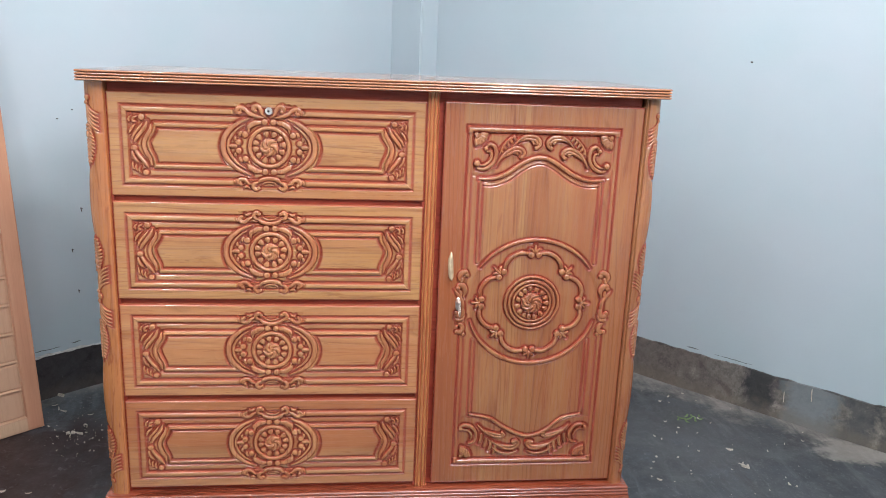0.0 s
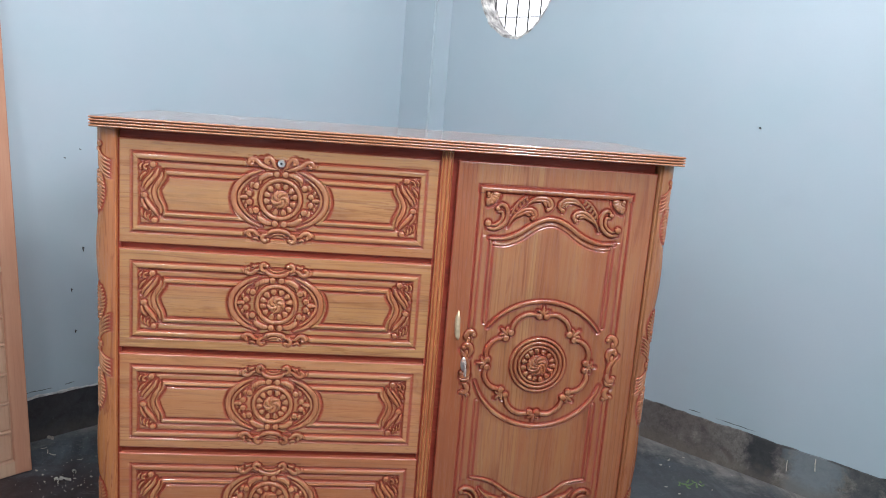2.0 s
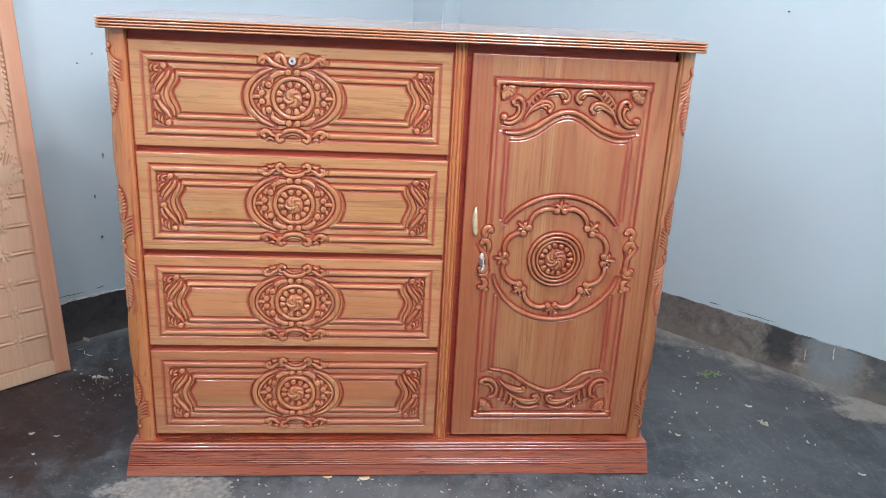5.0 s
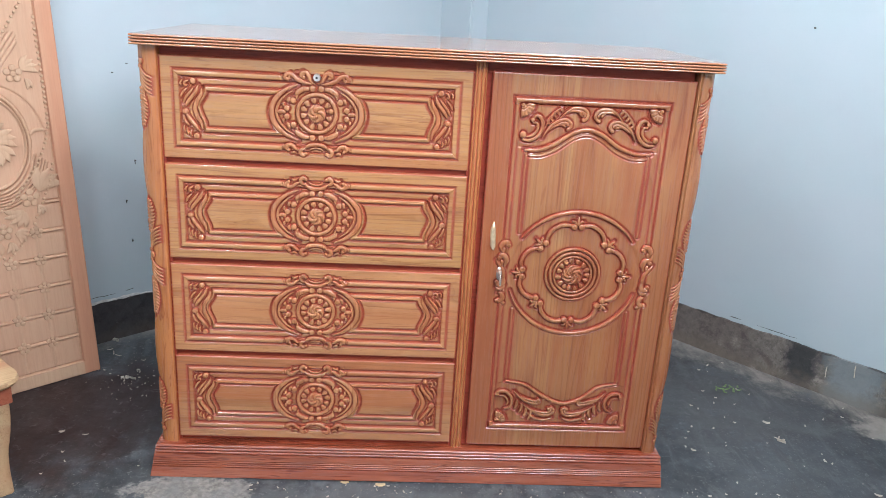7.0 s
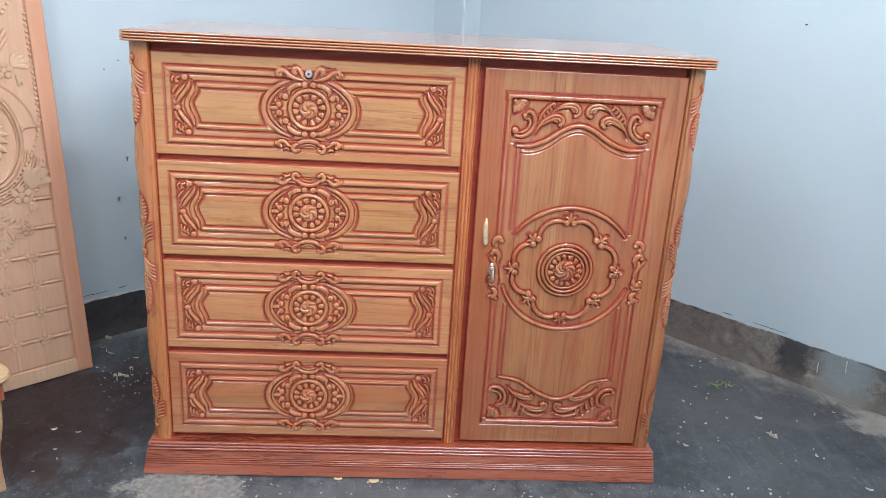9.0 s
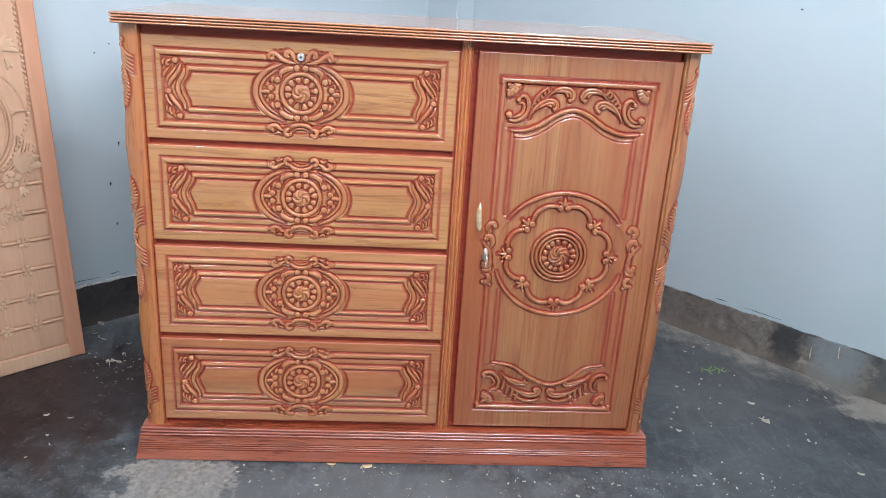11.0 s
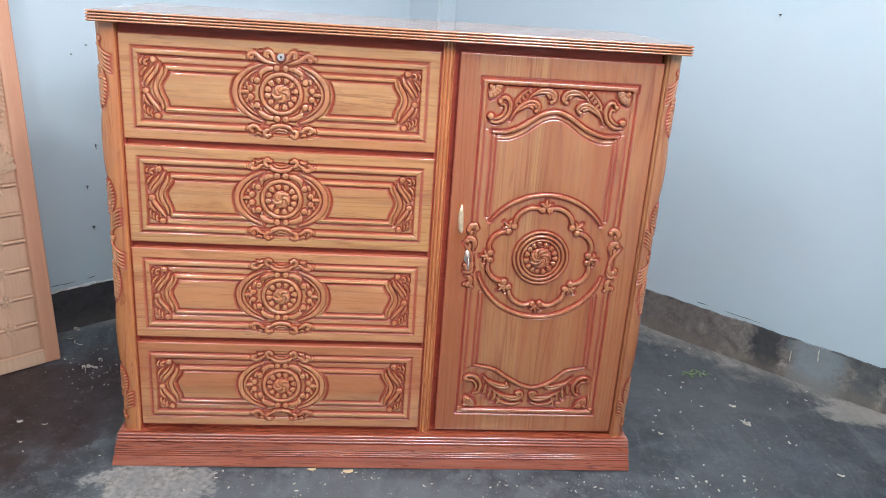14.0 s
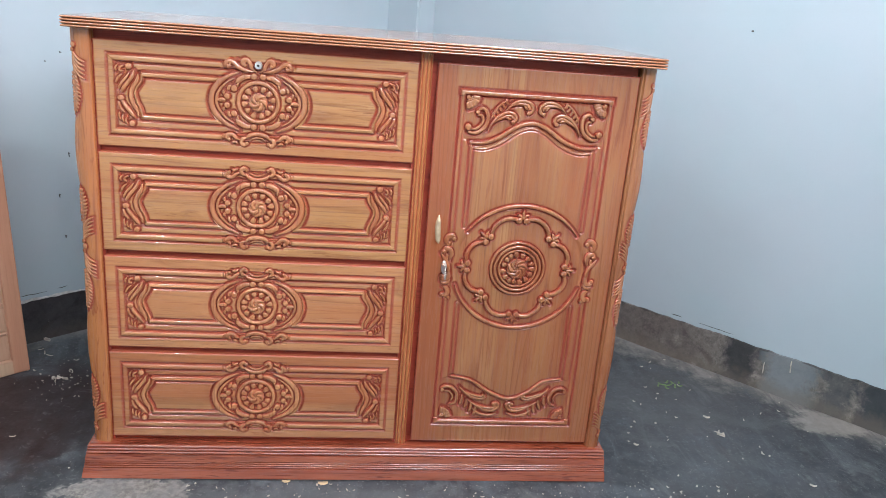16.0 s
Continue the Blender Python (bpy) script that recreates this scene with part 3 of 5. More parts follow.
# the unseen wall behind the camera, with a high window added for the fill lamp
bm = bmesh.new()
SIDE_A, SIDE_B, SILL, HEAD = 1.45, 2.80, 1.78, 2.44
for a, b, c, d in ((0, SIDE_A, 0, HIGH), (SIDE_B, SPAN, 0, HIGH), (SIDE_A, SIDE_B, 0, SILL), (SIDE_A, SIDE_B, HEAD, HIGH)):
    box(bm, a, b, 0, THICK, c, d)
ob = part("wall_behind_right", bm, wall_paint, smooth=False)
ob.matrix_world = M_BACK_R
tagged(ob, "unseen pale blue painted plaster wall with an assumed high window", "wall", kind="structure")

# the wall with the oval hole: a ring of faces round the hole, and plain fields about it
HOLE_X, HOLE_Z, HOLE_A, HOLE_B = 0.494, 1.662, 0.190, 0.272


def hole_point(k, n, grow=1.0):
    a = 2 * math.pi * k / n
    ragged = 1 + 0.025 * noise.noise(Vector((3 * math.cos(a), 3 * math.sin(a), 0.7))) + 0.014 * noise.noise(Vector((11 * math.cos(a), 11 * math.sin(a), 2.1))) + 0.016 * noise.noise(Vector((31 * math.cos(a), 31 * math.sin(a), 5.0 + 9 * grow)))
    return HOLE_X + HOLE_A * grow * ragged * math.cos(a), HOLE_Z + HOLE_B * grow * ragged * math.sin(a)


def square_point(k, n, half_x, half_z):
    a = 2 * math.pi * k / n
    c, s = math.cos(a), math.sin(a)
    f = min(half_x / max(abs(c), 1e-6), half_z / max(abs(s), 1e-6))
    return HOLE_X + f * c, HOLE_Z + f * s


bm = bmesh.new()
N = 144
hx, hz = 0.40, 0.40
loops = [[bm.verts.new((x, y, z)) for x, z in (f(k) for k in range(N))] for y, f in (
    (0.0, lambda k: square_point(k, N, hx, hz)), (0.0, lambda k: hole_point(k, N)),
    (THICK, lambda k: hole_point(k, N, 1.16)), (THICK, lambda k: square_point(k, N, hx, hz)))]
for r0, r1 in zip(loops, loops[1:]):
    for k in range(N):
        bm.faces.new((r0[k], r0[(k + 1) % N], r1[(k + 1) % N], r1[k]))
x0, x1, z0, z1 = HOLE_X - hx, HOLE_X + hx, HOLE_Z - hz, HOLE_Z + hz
for a, b, c, d in ((0, x0, 0, HIGH), (x1, SPAN + THICK, 0, HIGH), (x0, x1, 0, z0), (x0, x1, z1, HIGH)):
    box(bm, a, b, 0, THICK, c, d)
wall_r = part("wall_right", bm, wall_paint, smooth=False)
wall_r.matrix_world = M_RIGHT
tagged(wall_r, "pale blue painted plaster wall with an oval hole", "wall", kind="structure")

bm = bmesh.new()
for k in range(N):
    quads = []
    for y, g in ((-0.002, 1.02), (-0.002, 0.985), (THICK * 0.45, 0.97), (THICK * 0.99, 1.10), (THICK * 0.99, 1.16)):
        quads.append([bm.verts.new((x, y, z)) for x, z in (hole_point(k, N, g), hole_point(k + 1, N, g))])
    for p, q in zip(quads, quads[1:]):
        bm.faces.new((p[0], p[1], q[1], q[0]))
rim = part("window_1", bm, raw_mortar)
rim.matrix_world = M_RIGHT
tagged(rim, "rough oval ventilation hole with bare mortar rim and iron bars", "window", kind="structure")
for k in range(-3, 4):
    bm = bmesh.new()
    x = HOLE_X + 0.056 * k + 0.008
    bmesh.ops.create_cone(bm, segments=8, radius1=0.0028, radius2=0.0028, depth=0.62, cap_ends=True, matrix=Matrix.Translation((x, 0.085, HOLE_Z)))
    part("bar", bm, iron, rim)
for k in range(-3, 3):
    bm = bmesh.new()
    bmesh.ops.create_cone(bm, segments=8, radius1=0.0022, radius2=0.0022, depth=0.44, cap_ends=True,
                          matrix=Matrix.Translation((HOLE_X, 0.093, HOLE_Z - 0.184 + 0.081 * (k + 3))) @ Matrix.Rotation(radians(90), 4, "Y"))
    part("bar", bm, iron, rim)
bm = bmesh.new()
box(bm, HOLE_X - 1.2, HOLE_X + 1.2, 0.9, 0.92, 0.6, 2.8)
glow = part("backdrop_daylight", bm, daylight, smooth=False)
glow.matrix_world = M_RIGHT
tagged(glow, "plain white daylight outside the hole", "backdrop", kind="structure")

# square pillar in the corner
lw, rw = -ALONG_L, ALONG_R
bm = bmesh.new()
p1, q1 = CORNER - lw * 0.100, CORNER + rw * 0.172
f1 = p1 + rw * 0.172
low = [bm.verts.new((p.x, p.y, 0)) for p in (CORNER - rw * 0.02 + lw * 0.02, p1 - rw * 0.012, f1, q1 + lw * 0.012)]
high = [bm.verts.new((p.x, p.y, HIGH)) for p in (CORNER - rw * 0.02 + lw * 0.02, p1 - rw * 0.012, f1, q1 + lw * 0.012)]
for k in range(4):
    bm.faces.new((low[k], low[(k + 1) % 4], high[(k + 1) % 4], high[k]))
bmesh.ops.bevel(bm, geom=[e for e in bm.edges if {e.verts[0], e.verts[1]} == {low[2], high[2]}], offset=0.006, segments=3, affect="EDGES")
tagged(part("pillar", bm, wall_paint), "pale blue painted square corner pillar", "pillar", kind="structure")

centre = (CORNER + FAR_R + FAR_L + (FAR_R + FAR_L - CORNER)) / 4
room = [CORNER, FAR_R, FAR_R + FAR_L - CORNER, FAR_L]
for name, z0, z1, mat, label in (("ceiling", HIGH, HIGH + 0.1, ceiling_paint, "plain whitewashed ceiling"),):
    bm = bmesh.new()
    ring0 = [bm.verts.new((*((p - centre) * 1.08 + centre).xy, z0)) for p in room]
    ring1 = [bm.verts.new((*((p - centre) * 1.08 + centre).xy, z1)) for p in room]
    bm.faces.new(ring0)
    bm.faces.new(ring1[::-1])
    for k in range(4):
        bm.faces.new((ring0[k], ring0[(k + 1) % 4], ring1[(k + 1) % 4], ring1[k]))
    tagged(part(name, bm, mat, smooth=False), label, name, kind="structure")

# floor: one uneven sheet, finer in the seen corner
bm = bmesh.new()
n = 90
grid = [[None] * (n + 1) for _ in range(n + 1)]
for i in range(n + 1):
    for j in range(n + 1):
        s, r = 1.04 * (i / n) - 0.02, 1.04 * (j / n) - 0.02
        p = CORNER + ALONG_R * SPAN * s + ALONG_L * SPAN * r
        z = 0.0022 * noise.noise(Vector((p.x * 2.2, p.y * 2.2, 0))) - 0.0024 + 0.0012 * noise.noise(Vector((p.x * 9, p.y * 9, 3)))
        grid[i][j] = bm.verts.new((p.x, p.y, min(z, -0.0004)))
for i in range(n):
    for j in range(n):
        bm.faces.new((grid[i][j], grid[i][j + 1], grid[i + 1][j + 1], grid[i + 1][j]))
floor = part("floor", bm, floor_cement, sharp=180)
tagged(floor, "worn dark grey cement floor with dust and pale stains", "floor", kind="structure")


def skirting(name, m, start, end, mat, label, seed, jag=0.004):
    bm = bmesh.new()
    n = int((end - start) / 0.012)
    rows = []
    for k in range(n + 1):
        x = start + (end - start) * k / n
        top = 0.133 + 0.002 * noise.noise(Vector((x * 5, seed, 0))) + 0.0020 * noise.noise(Vector((x * 26, seed, 1))) + jag * noise.noise(Vector((x * 52, seed, 2))) + 0.7 * jag * round(1.4 * noise.noise(Vector((x * 15, seed, 9))))
        bulge = 0.004 * noise.noise(Vector((x * 7, seed, 5)))
        rows.append([bm.verts.new((x, y, z)) for y, z in ((0.0, top), (-0.005, top - 0.002), (-0.008 + bulge, top * 0.6), (-0.012 - bulge, 0.02), (-0.018, -0.004), (0.0, -0.004))])
    for r, s in zip(rows, rows[1:]):
        for k in range(5):
            bm.faces.new((r[k], s[k], s[k + 1], r[k + 1]))
    ob = part(name, bm, mat, sharp=60)
    ob.matrix_world = m
    return tagged(ob, label, "skirting", kind="structure")


skirting("baseboard", M_LEFT, 0.10, SPAN, skirt_black, "black painted cement skirting with a ragged edge", 1.3, 0.006)
mouldy = skirting("baseboard", M_RIGHT, 0.172, SPAN, skirt_grey, "mouldy grey painted cement skirting with a ragged edge", 4.7, 0.002)


# two runs of white paint on the mouldy skirting
for x, z0, z1, lean in ((1.750, 0.056, 0.092, 0.002), (1.830, 0.086, 0.126, 0.004)):
    bm = bmesh.new()
    ribbon(bm, [(x, z1), (x + lean * 0.3, (z0 + z1) / 2), (x + lean, z0)], 0.0024, 0.003, ends=(0.4, 0.9), steps=4)
    part("paint_drip", bm, shaving, mouldy, "thin run of white paint").location = (0, -0.0115, 0)


def crack(m, x0, x1, z, tall, seed):
    """A dark split in the plaster just over a skirting."""
    bm = bmesh.new()
    n = 12
    rows = []
    for k in range(n + 1):
        x = x0 + (x1 - x0) * k / n
        mid = z + 0.0035 * noise.noise(Vector((x * 40, seed, 0)))
        half = tall * (0.15 + 0.85 * math.sin(math.pi * k / n)) * (0.6 + 0.8 * abs(noise.noise(Vector((x * 90, seed, 3)))))
        rows.append([bm.verts.new((x, y, w)) for y, w in ((0.002, mid + half), (-0.0006, mid + half), (-0.0006, mid - half), (0.002, mid - half))])
    for r, q in zip(rows, rows[1:]):
        for k in range(3):
            bm.faces.new((r[k], q[k], q[k + 1], r[k + 1]))
    ob = part("trim", bm, iron, smooth=False)
    ob.matrix_world = m
    tagged(ob, "thin dark split in the blue plaster over the skirting", "crack", kind="structure")


crack(M_RIGHT, 1.405, 1.450, 0.1475, 0.0018, 1.0)
crack(M_RIGHT, 1.505, 1.640, 0.1465, 0.0012, 2.0)
crack(M_LEFT, 1.490, 1.522, 0.1570, 0.0018, 3.0)
crack(M_LEFT, 1.555, 1.650, 0.1525, 0.0014, 4.0)


# bare white plaster where the blue paint came off above the black skirting
bm = bmesh.new()
rows = []
for k in range(261):
    x = 0.10 + 0.006 * k
    up = 0.010 * noise.noise(Vector((x * 9, 7.1, 0))) + 0.008 * noise.noise(Vector((x * 37, 2.2, 0))) + 0.003
    down = 0.006 * noise.noise(Vector((x * 23, 4.4, 0))) + 0.005 * noise.noise(Vector((x * 61, 8.8, 0)))
    rows.append([bm.verts.new((x, y, z)) for y, z in ((0.001, 0.136 + max(up, 0.0)), (-0.0022, 0.135 + max(up, 0.0)), (-0.0022, 0.134 - max(down, 0.0)), (0.001, 0.133 - max(down, 0.0)))])
for r, q in zip(rows, rows[1:]):
    for k in range(3):
        bm.faces.new((r[k], q[k], q[k + 1], r[k + 1]))
bm.faces.new(rows[0])
bm.faces.new(rows[-1])
trim = part("trim", bm, bare_plaster, sharp=60)
trim.matrix_world = M_LEFT @ Matrix.Translation((0, -0.0062, 0))
tagged(trim, "ragged strip of bare white plaster over the black skirting", "trim", kind="structure")


# ---------------------------------------------------------------- the cabinet
DRAWER_U, DRAWER_V, DRAWER_X = 0.3318, 0.1092, -0.2405
DRAWER_Z = (0.893, 0.6625, 0.4315, 0.2005)
DOOR_U, DOOR_V, DOOR_X, DOOR_Z = 0.2235, 0.4585, 0.3550, 0.5465
FLOOR_TOP, TOP_Z = 0.081, 1.022

cabinet = thing("carved_cabinet", "glossy orange varnished wooden cabinet with carved drawers and door", "cabinet")


def reeded_slab(rings, deep, rise=0.0):
    """A slab built of rectangles: reach to either side, front, back, height, recess. Red stain and painted shade go
    where the recess is deep. rise: how much one end lies higher.
    """
    bm = bmesh.new()
    red = stain_shade_layer(bm)
    loops = []
    for w0, w1, f, b, z, o in rings:
        loops.append([bm.verts.new(p) for p in ((-w0, f, z - rise), (w1, f, z + rise), (w1, b, z + rise), (-w0, b, z - rise))])
        for vert in loops[-1]:
            vert[red] = min(1.0, max(0.0, o / deep - 0.35) / 0.6)
    for r0, r1 in zip(loops, loops[1:]):
        for k in range(4):
            bm.faces.new((r0[k], r0[(k + 1) % 4], r1[(k + 1) % 4], r1[k]))
    bm.faces.new(loops[0])
    bm.faces.new(loops[-1])
    return bm


def reeds(z0, z1, count, deep, steps=14):
    """Heights and recesses of a row of round reeds, parted by narrow saw cuts."""
    out = []
    for c in range(count):
        for k in range(steps + 1):
            a = math.pi * k / steps
            cut = 1.7 if k in (0, steps) else 0.75
            out.append((z0 + (z1 - z0) * (c + (1 - math.cos(a)) / 2) / count, cut * deep * (1 - math.sin(a))))
    return out


top_rows = [(0.6195 - o, 0.6215 - o, -0.036 + o, 0.440, z, o) for z, o in reeds(TOP_Z + 0.0016, TOP_Z + 0.0248, 4, 0.0080)]
top_rows[-1] = (*top_rows[-1][:5], 0.0)
part("tabletop", reeded_slab(top_rows, 0.0080, 0.0022), wood_top, cabinet, "glossy top board with a reeded edge", sharp=50)


def plinth_row(z, o):
    s = z / FLOOR_TOP
    return 0.6370 - 0.0125 * s - o, 0.6312 - 0.0067 * s - o, -0.038 + 0.017 * s + o, 0.40, z, o if z < FLOOR_TOP else 0.0


plinth_rows = [plinth_row(z, o) for z, o in [(0.0, 0.0), (0.0245, 0.0), (0.0250, 0.003), *reeds(0.0255, 0.0410, 3, 0.0064), (0.0415, 0.003), (0.0420, 0.0), (0.0570, 0.0), (0.0575, 0.003),
                                             *reeds(0.0580, 0.0800, 3, 0.0072), (FLOOR_TOP, 0.004)]]
part("plinth", reeded_slab(plinth_rows, 0.0064), wood_plinth, cabinet, "reddish reeded plinth board", sharp=50)

for s in (-1, 1):
    part("side_panel", boxed(min(s * 0.585, s * 0.605), max(s * 0.585, s * 0.605), 0.03, 0.395, FLOOR_TOP, TOP_Z + 0.003, bevel=0.002), wood_post, cabinet)
part("back_panel", boxed(-0.585, 0.585, 0.385, 0.395, FLOOR_TOP, TOP_Z), wood_rail_shade, cabinet)
part("rail", boxed(-0.572, 0.574, 0.010, 0.030, 1.000, TOP_Z + 0.003, bevel=0.001), wood_rail_shade, cabinet, "rail under the top, coloured dark red as its shade")
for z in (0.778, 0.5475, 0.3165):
    part("rail", boxed(-0.572, 0.093, 0.012, 0.032, z - 0.012, z + 0.012, bevel=0.001), wood_rail_shade, cabinet)
part("rail", boxed(-0.572, 0.574, 0.012, 0.032, FLOOR_TOP, 0.094, bevel=0.001), wood_rail_shade, cabinet)
# upright strips added to fill the drawers' side gaps with reddish shade
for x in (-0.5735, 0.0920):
    part("rail", boxed(x - 0.005, x + 0.005, 0.0030, 0.030, FLOOR_TOP, 1.000, bevel=0.001), wood_rail_shade, cabinet)
part("divider_panel", boxed(0.118, 0.134, 0.014, 0.385, FLOOR_TOP, TOP_Z), wood_rail_shade, cabinet)


# fluted stile between drawers and door
bm = bmesh.new()
red = stain_shade_layer(bm)
section = [(0.0935, 0.020), (0.0935, -0.001)]
for x in (0.0985, 0.1070, 0.1150):
    section += [(x - 0.0032, -0.0035), (x - 0.0016, -0.0020), (x - 0.0004, -0.0008), (x + 0.0004, -0.0008), (x + 0.0016, -0.0020), (x + 0.0028, -0.0035)]
section += [(0.1195, -0.001), (0.1195, 0.020)]
rows = [[bm.verts.new((x, y, z)) for x, y in section] for z in (FLOOR_TOP, TOP_Z + 0.003)]
# the bottoms of the flutes take the same stain and painted shade
for row in rows:
    for vert in row:
        vert[red] = 0.8 if vert.co.y > -0.0015 else 0.0
for k in range(len(section) - 1):
    bm.faces.new((rows[0][k], rows[0][k + 1], rows[1][k + 1], rows[1][k]))
part("stile", bm, wood_post, cabinet, sharp=25)


def post_front(u, v=0.0):
    """The rounded outside of a corner post: y by the distance from the cabinet's middle."""
    s = max(0.0, abs(u) - 0.584) / 0.0335
    return -0.010 + 0.022 * (1 - math.sqrt(max(0.0, 1 - min(s, 1.0) ** 2)))


def post(s, cuts):
    """A corner post, its outer edge cut in long shallow waves, with the ground cut down round its carvings."""
    n = 470
    rows = []
    edge = 0.5740 if s < 0 else 0.5795
    lip = [(0.0, 0.028), (0.0, -0.006), (0.0010, -0.0088), (0.0022, -0.0098), (0.0035, -0.010)]
    if s > 0:
        lip = [(0.0, 0.028), (0.0, -0.004), (0.0015, -0.0065), (0.0030, -0.0065), (0.0040, -0.0045), (0.0050, -0.0065), (0.0065, -0.010)]
    for k in range(n + 1):
        z = FLOOR_TOP + (TOP_Z + 0.003 - FLOOR_TOP) * k / n
        out = 0.6165
        for mid, half in ((0.770, 0.065), (0.330, 0.075)):
            out += 0.0035 * max(0.0, 1 - ((z - mid) / half) ** 2)
        for mid, half in ((0.915, 0.070), (0.485, 0.07), (0.635, 0.06), (0.185, 0.065)):
            out -= 0.004 * max(0.0, 1 - ((z - mid) / half) ** 2)
        row = [(edge + x, y, z) for x, y in lip]
        for j in range(1, 25):
            q = math.sin(math.pi / 2 * j / 24)
            row.append((edge + 0.009 + (out - edge - 0.009) * q, -0.010 + 0.022 * (1 - math.sqrt(1 - q * q)), z))
        rows.append(row + [(out, 0.05, z)])
    grid = np.array(rows)
    U, V = s * grid[..., 0], grid[..., 2]
    cut = np.zeros(U.shape)
    for line, half in cuts:
        q = np.array(line)
        near = (V[:, 0] > q[:, 1].min() - 0.012) & (V[:, 0] < q[:, 1].max() + 0.012)
        if near.any():
            e = np.clip(distance_to(U[near], V[near], line) - half, 0, None)
            cut[near] = np.maximum(cut[near], np.exp(-(e / 0.0016) ** 2))
    cut[:, :len(lip)] = 0
    cut[:, -1] = 0
    grid[..., 1] += 0.0022 * cut
    grid[..., 0] *= s
    wide = grid.shape[1]
    idx = np.arange(grid.shape[0] * wide).reshape(-1, wide)
    faces = np.stack((idx[:-1, :-1], idx[:-1, 1:], idx[1:, 1:], idx[1:, :-1]), -1).reshape(-1, 4).tolist()
    mesh = bpy.data.meshes.new("corner_post")
    mesh.from_pydata(grid.reshape(-1, 3).tolist(), [], [*faces, idx[0].tolist(), idx[-1].tolist()])
    mesh.attributes.new("stain", "FLOAT", "POINT").data.foreach_set("value", cut.reshape(-1).astype(np.float32))
    return link_mesh("corner_post", mesh, wood_door if s > 0 else wood_post, cabinet, sharp=50)


def post_motif(bm, s, z, way, long):
    """Two buds, a fan of ribs that sweep inwards and a toothed leaf along the outer edge of a post."""
    def at(u, dz):
        return s * (0.5820 + (u - 0.5835) * 1.24), z + way * dz
    knob(bm, *at(0.6050, -0.004), 0.0062, 0.0070, post_front)
    knob(bm, *at(0.6075, 0.006), 0.0050, 0.0066, post_front)
    for k in range(5):
        ribbon(bm, [at(0.6075, 0.006 + 0.0062 * k), at(0.6035, 0.016 + 0.0072 * k), at(0.5960, 0.0245 + 0.0080 * k), at(0.5860, 0.0290 + 0.0086 * k)], 0.0056, 0.0050, post_front, steps=4, ends=(0.5, 0.35))
    ribbon(bm, [at(0.6060, 0.046), at(0.6030, 0.066), at(0.6050, long * 0.8), at(0.6090, long)], 0.0085, 0.0024, post_front, ends=(0.6, 0.2), steps=4, swell=0.4)
    teeth = int((long - 0.050) / 0.0075)
    for k in range(teeth):
        d = 0.052 + 0.0075 * k
        w = 0.005 + 0.0085 * math.sin(math.pi * (k + 0.5) / teeth)
        ribbon(bm, [at(0.6085 - w * 0.3, d - 0.003), at(0.6085 - w, d + 0.0040)], 0.0056, 0.0056, post_front, steps=3)
        ribbon(bm, [at(0.6075, d - 0.001), at(0.6105, d + 0.003)], 0.0078, 0.0052, post_front, steps=3)
    knob(bm, *at(0.6075, 0.072 if long < 0.14 else 0.084), 0.0062, 0.0066, post_front)


for s in (-1, 1):
    CUTS.clear()
    motifs = []
    for z, way, long in ((0.983, -1, 0.138), (0.566, 1, 0.130), (0.556, -1, 0.146), (0.118, 1, 0.132)):
        bm = bmesh.new()
        post_motif(bm, s, z, way, long)
        motifs.append(bm)
    p = post(s, list(CUTS))
    for bm in motifs:
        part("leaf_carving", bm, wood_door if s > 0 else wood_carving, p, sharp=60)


# drawers ------------------------------------------------------
def panel_line(s):
    """The outline of one of the two raised fields of a drawer."""
    end = glide([(0.238, 0.043), (0.241, 0.030), (0.250, 0.016), (0.254, 0.005), (0.250, -0.012), (0.243, -0.028), (0.240, -0.045)], 5)
    oval = glide([(0.076, -0.045), (0.092, -0.030), (0.1005, 0.0), (0.092, 0.028), (0.076, 0.043)], 5)
    return [(s * u, v) for u, v in (*end, *oval)]


def sunk(H, e, deep, slope=0.0030):
    """Cuts the ground down where e (the distance inside an outline) is above 0."""
    return H - deep * np.clip(e / slope, 0, 1)


def drawer_relief(U, V):
    d = np.maximum(np.abs(U) - 0.2975, np.abs(V + 0.001) - 0.0750)
    H = bead(np.abs(d), 0.0064, 0.0026, 0.0022, 0.0040) * np.where(np.abs(U) - 0.2975 > np.abs(V + 0.001) - 0.0750, 0.42, 1.0)
    H = np.where(d < -0.006, H - 0.0018, H)
    W = U + 0.003
    for v0 in (0.077, -0.077):
        e = np.minimum(0.0700 - np.abs(W), 0.0150 - np.abs(V - v0))
        H = np.where(e > 0, np.minimum(H, -0.0008), H)
    for s in (-1, 1):
        line = panel_line(s)
        e = distance_to(U, V, line, True)
        within = inside(U, V, line)
        H = np.where(e < 0.012, H + bead(e, 0.0054, 0.0026, 0.0021, 0.0038), H)
        H = np.where(within, H + 0.0018 + 0.0014 * np.clip(e / 0.03, 0, 1), H)
    oval = (1 - np.sqrt((W / 0.1) ** 2 + (V / 0.066) ** 2)) * 0.07
    H = np.where(oval > 0, np.minimum(H, -0.0012), H)
    return moats(H, U, V, DRAWER_CUTS)


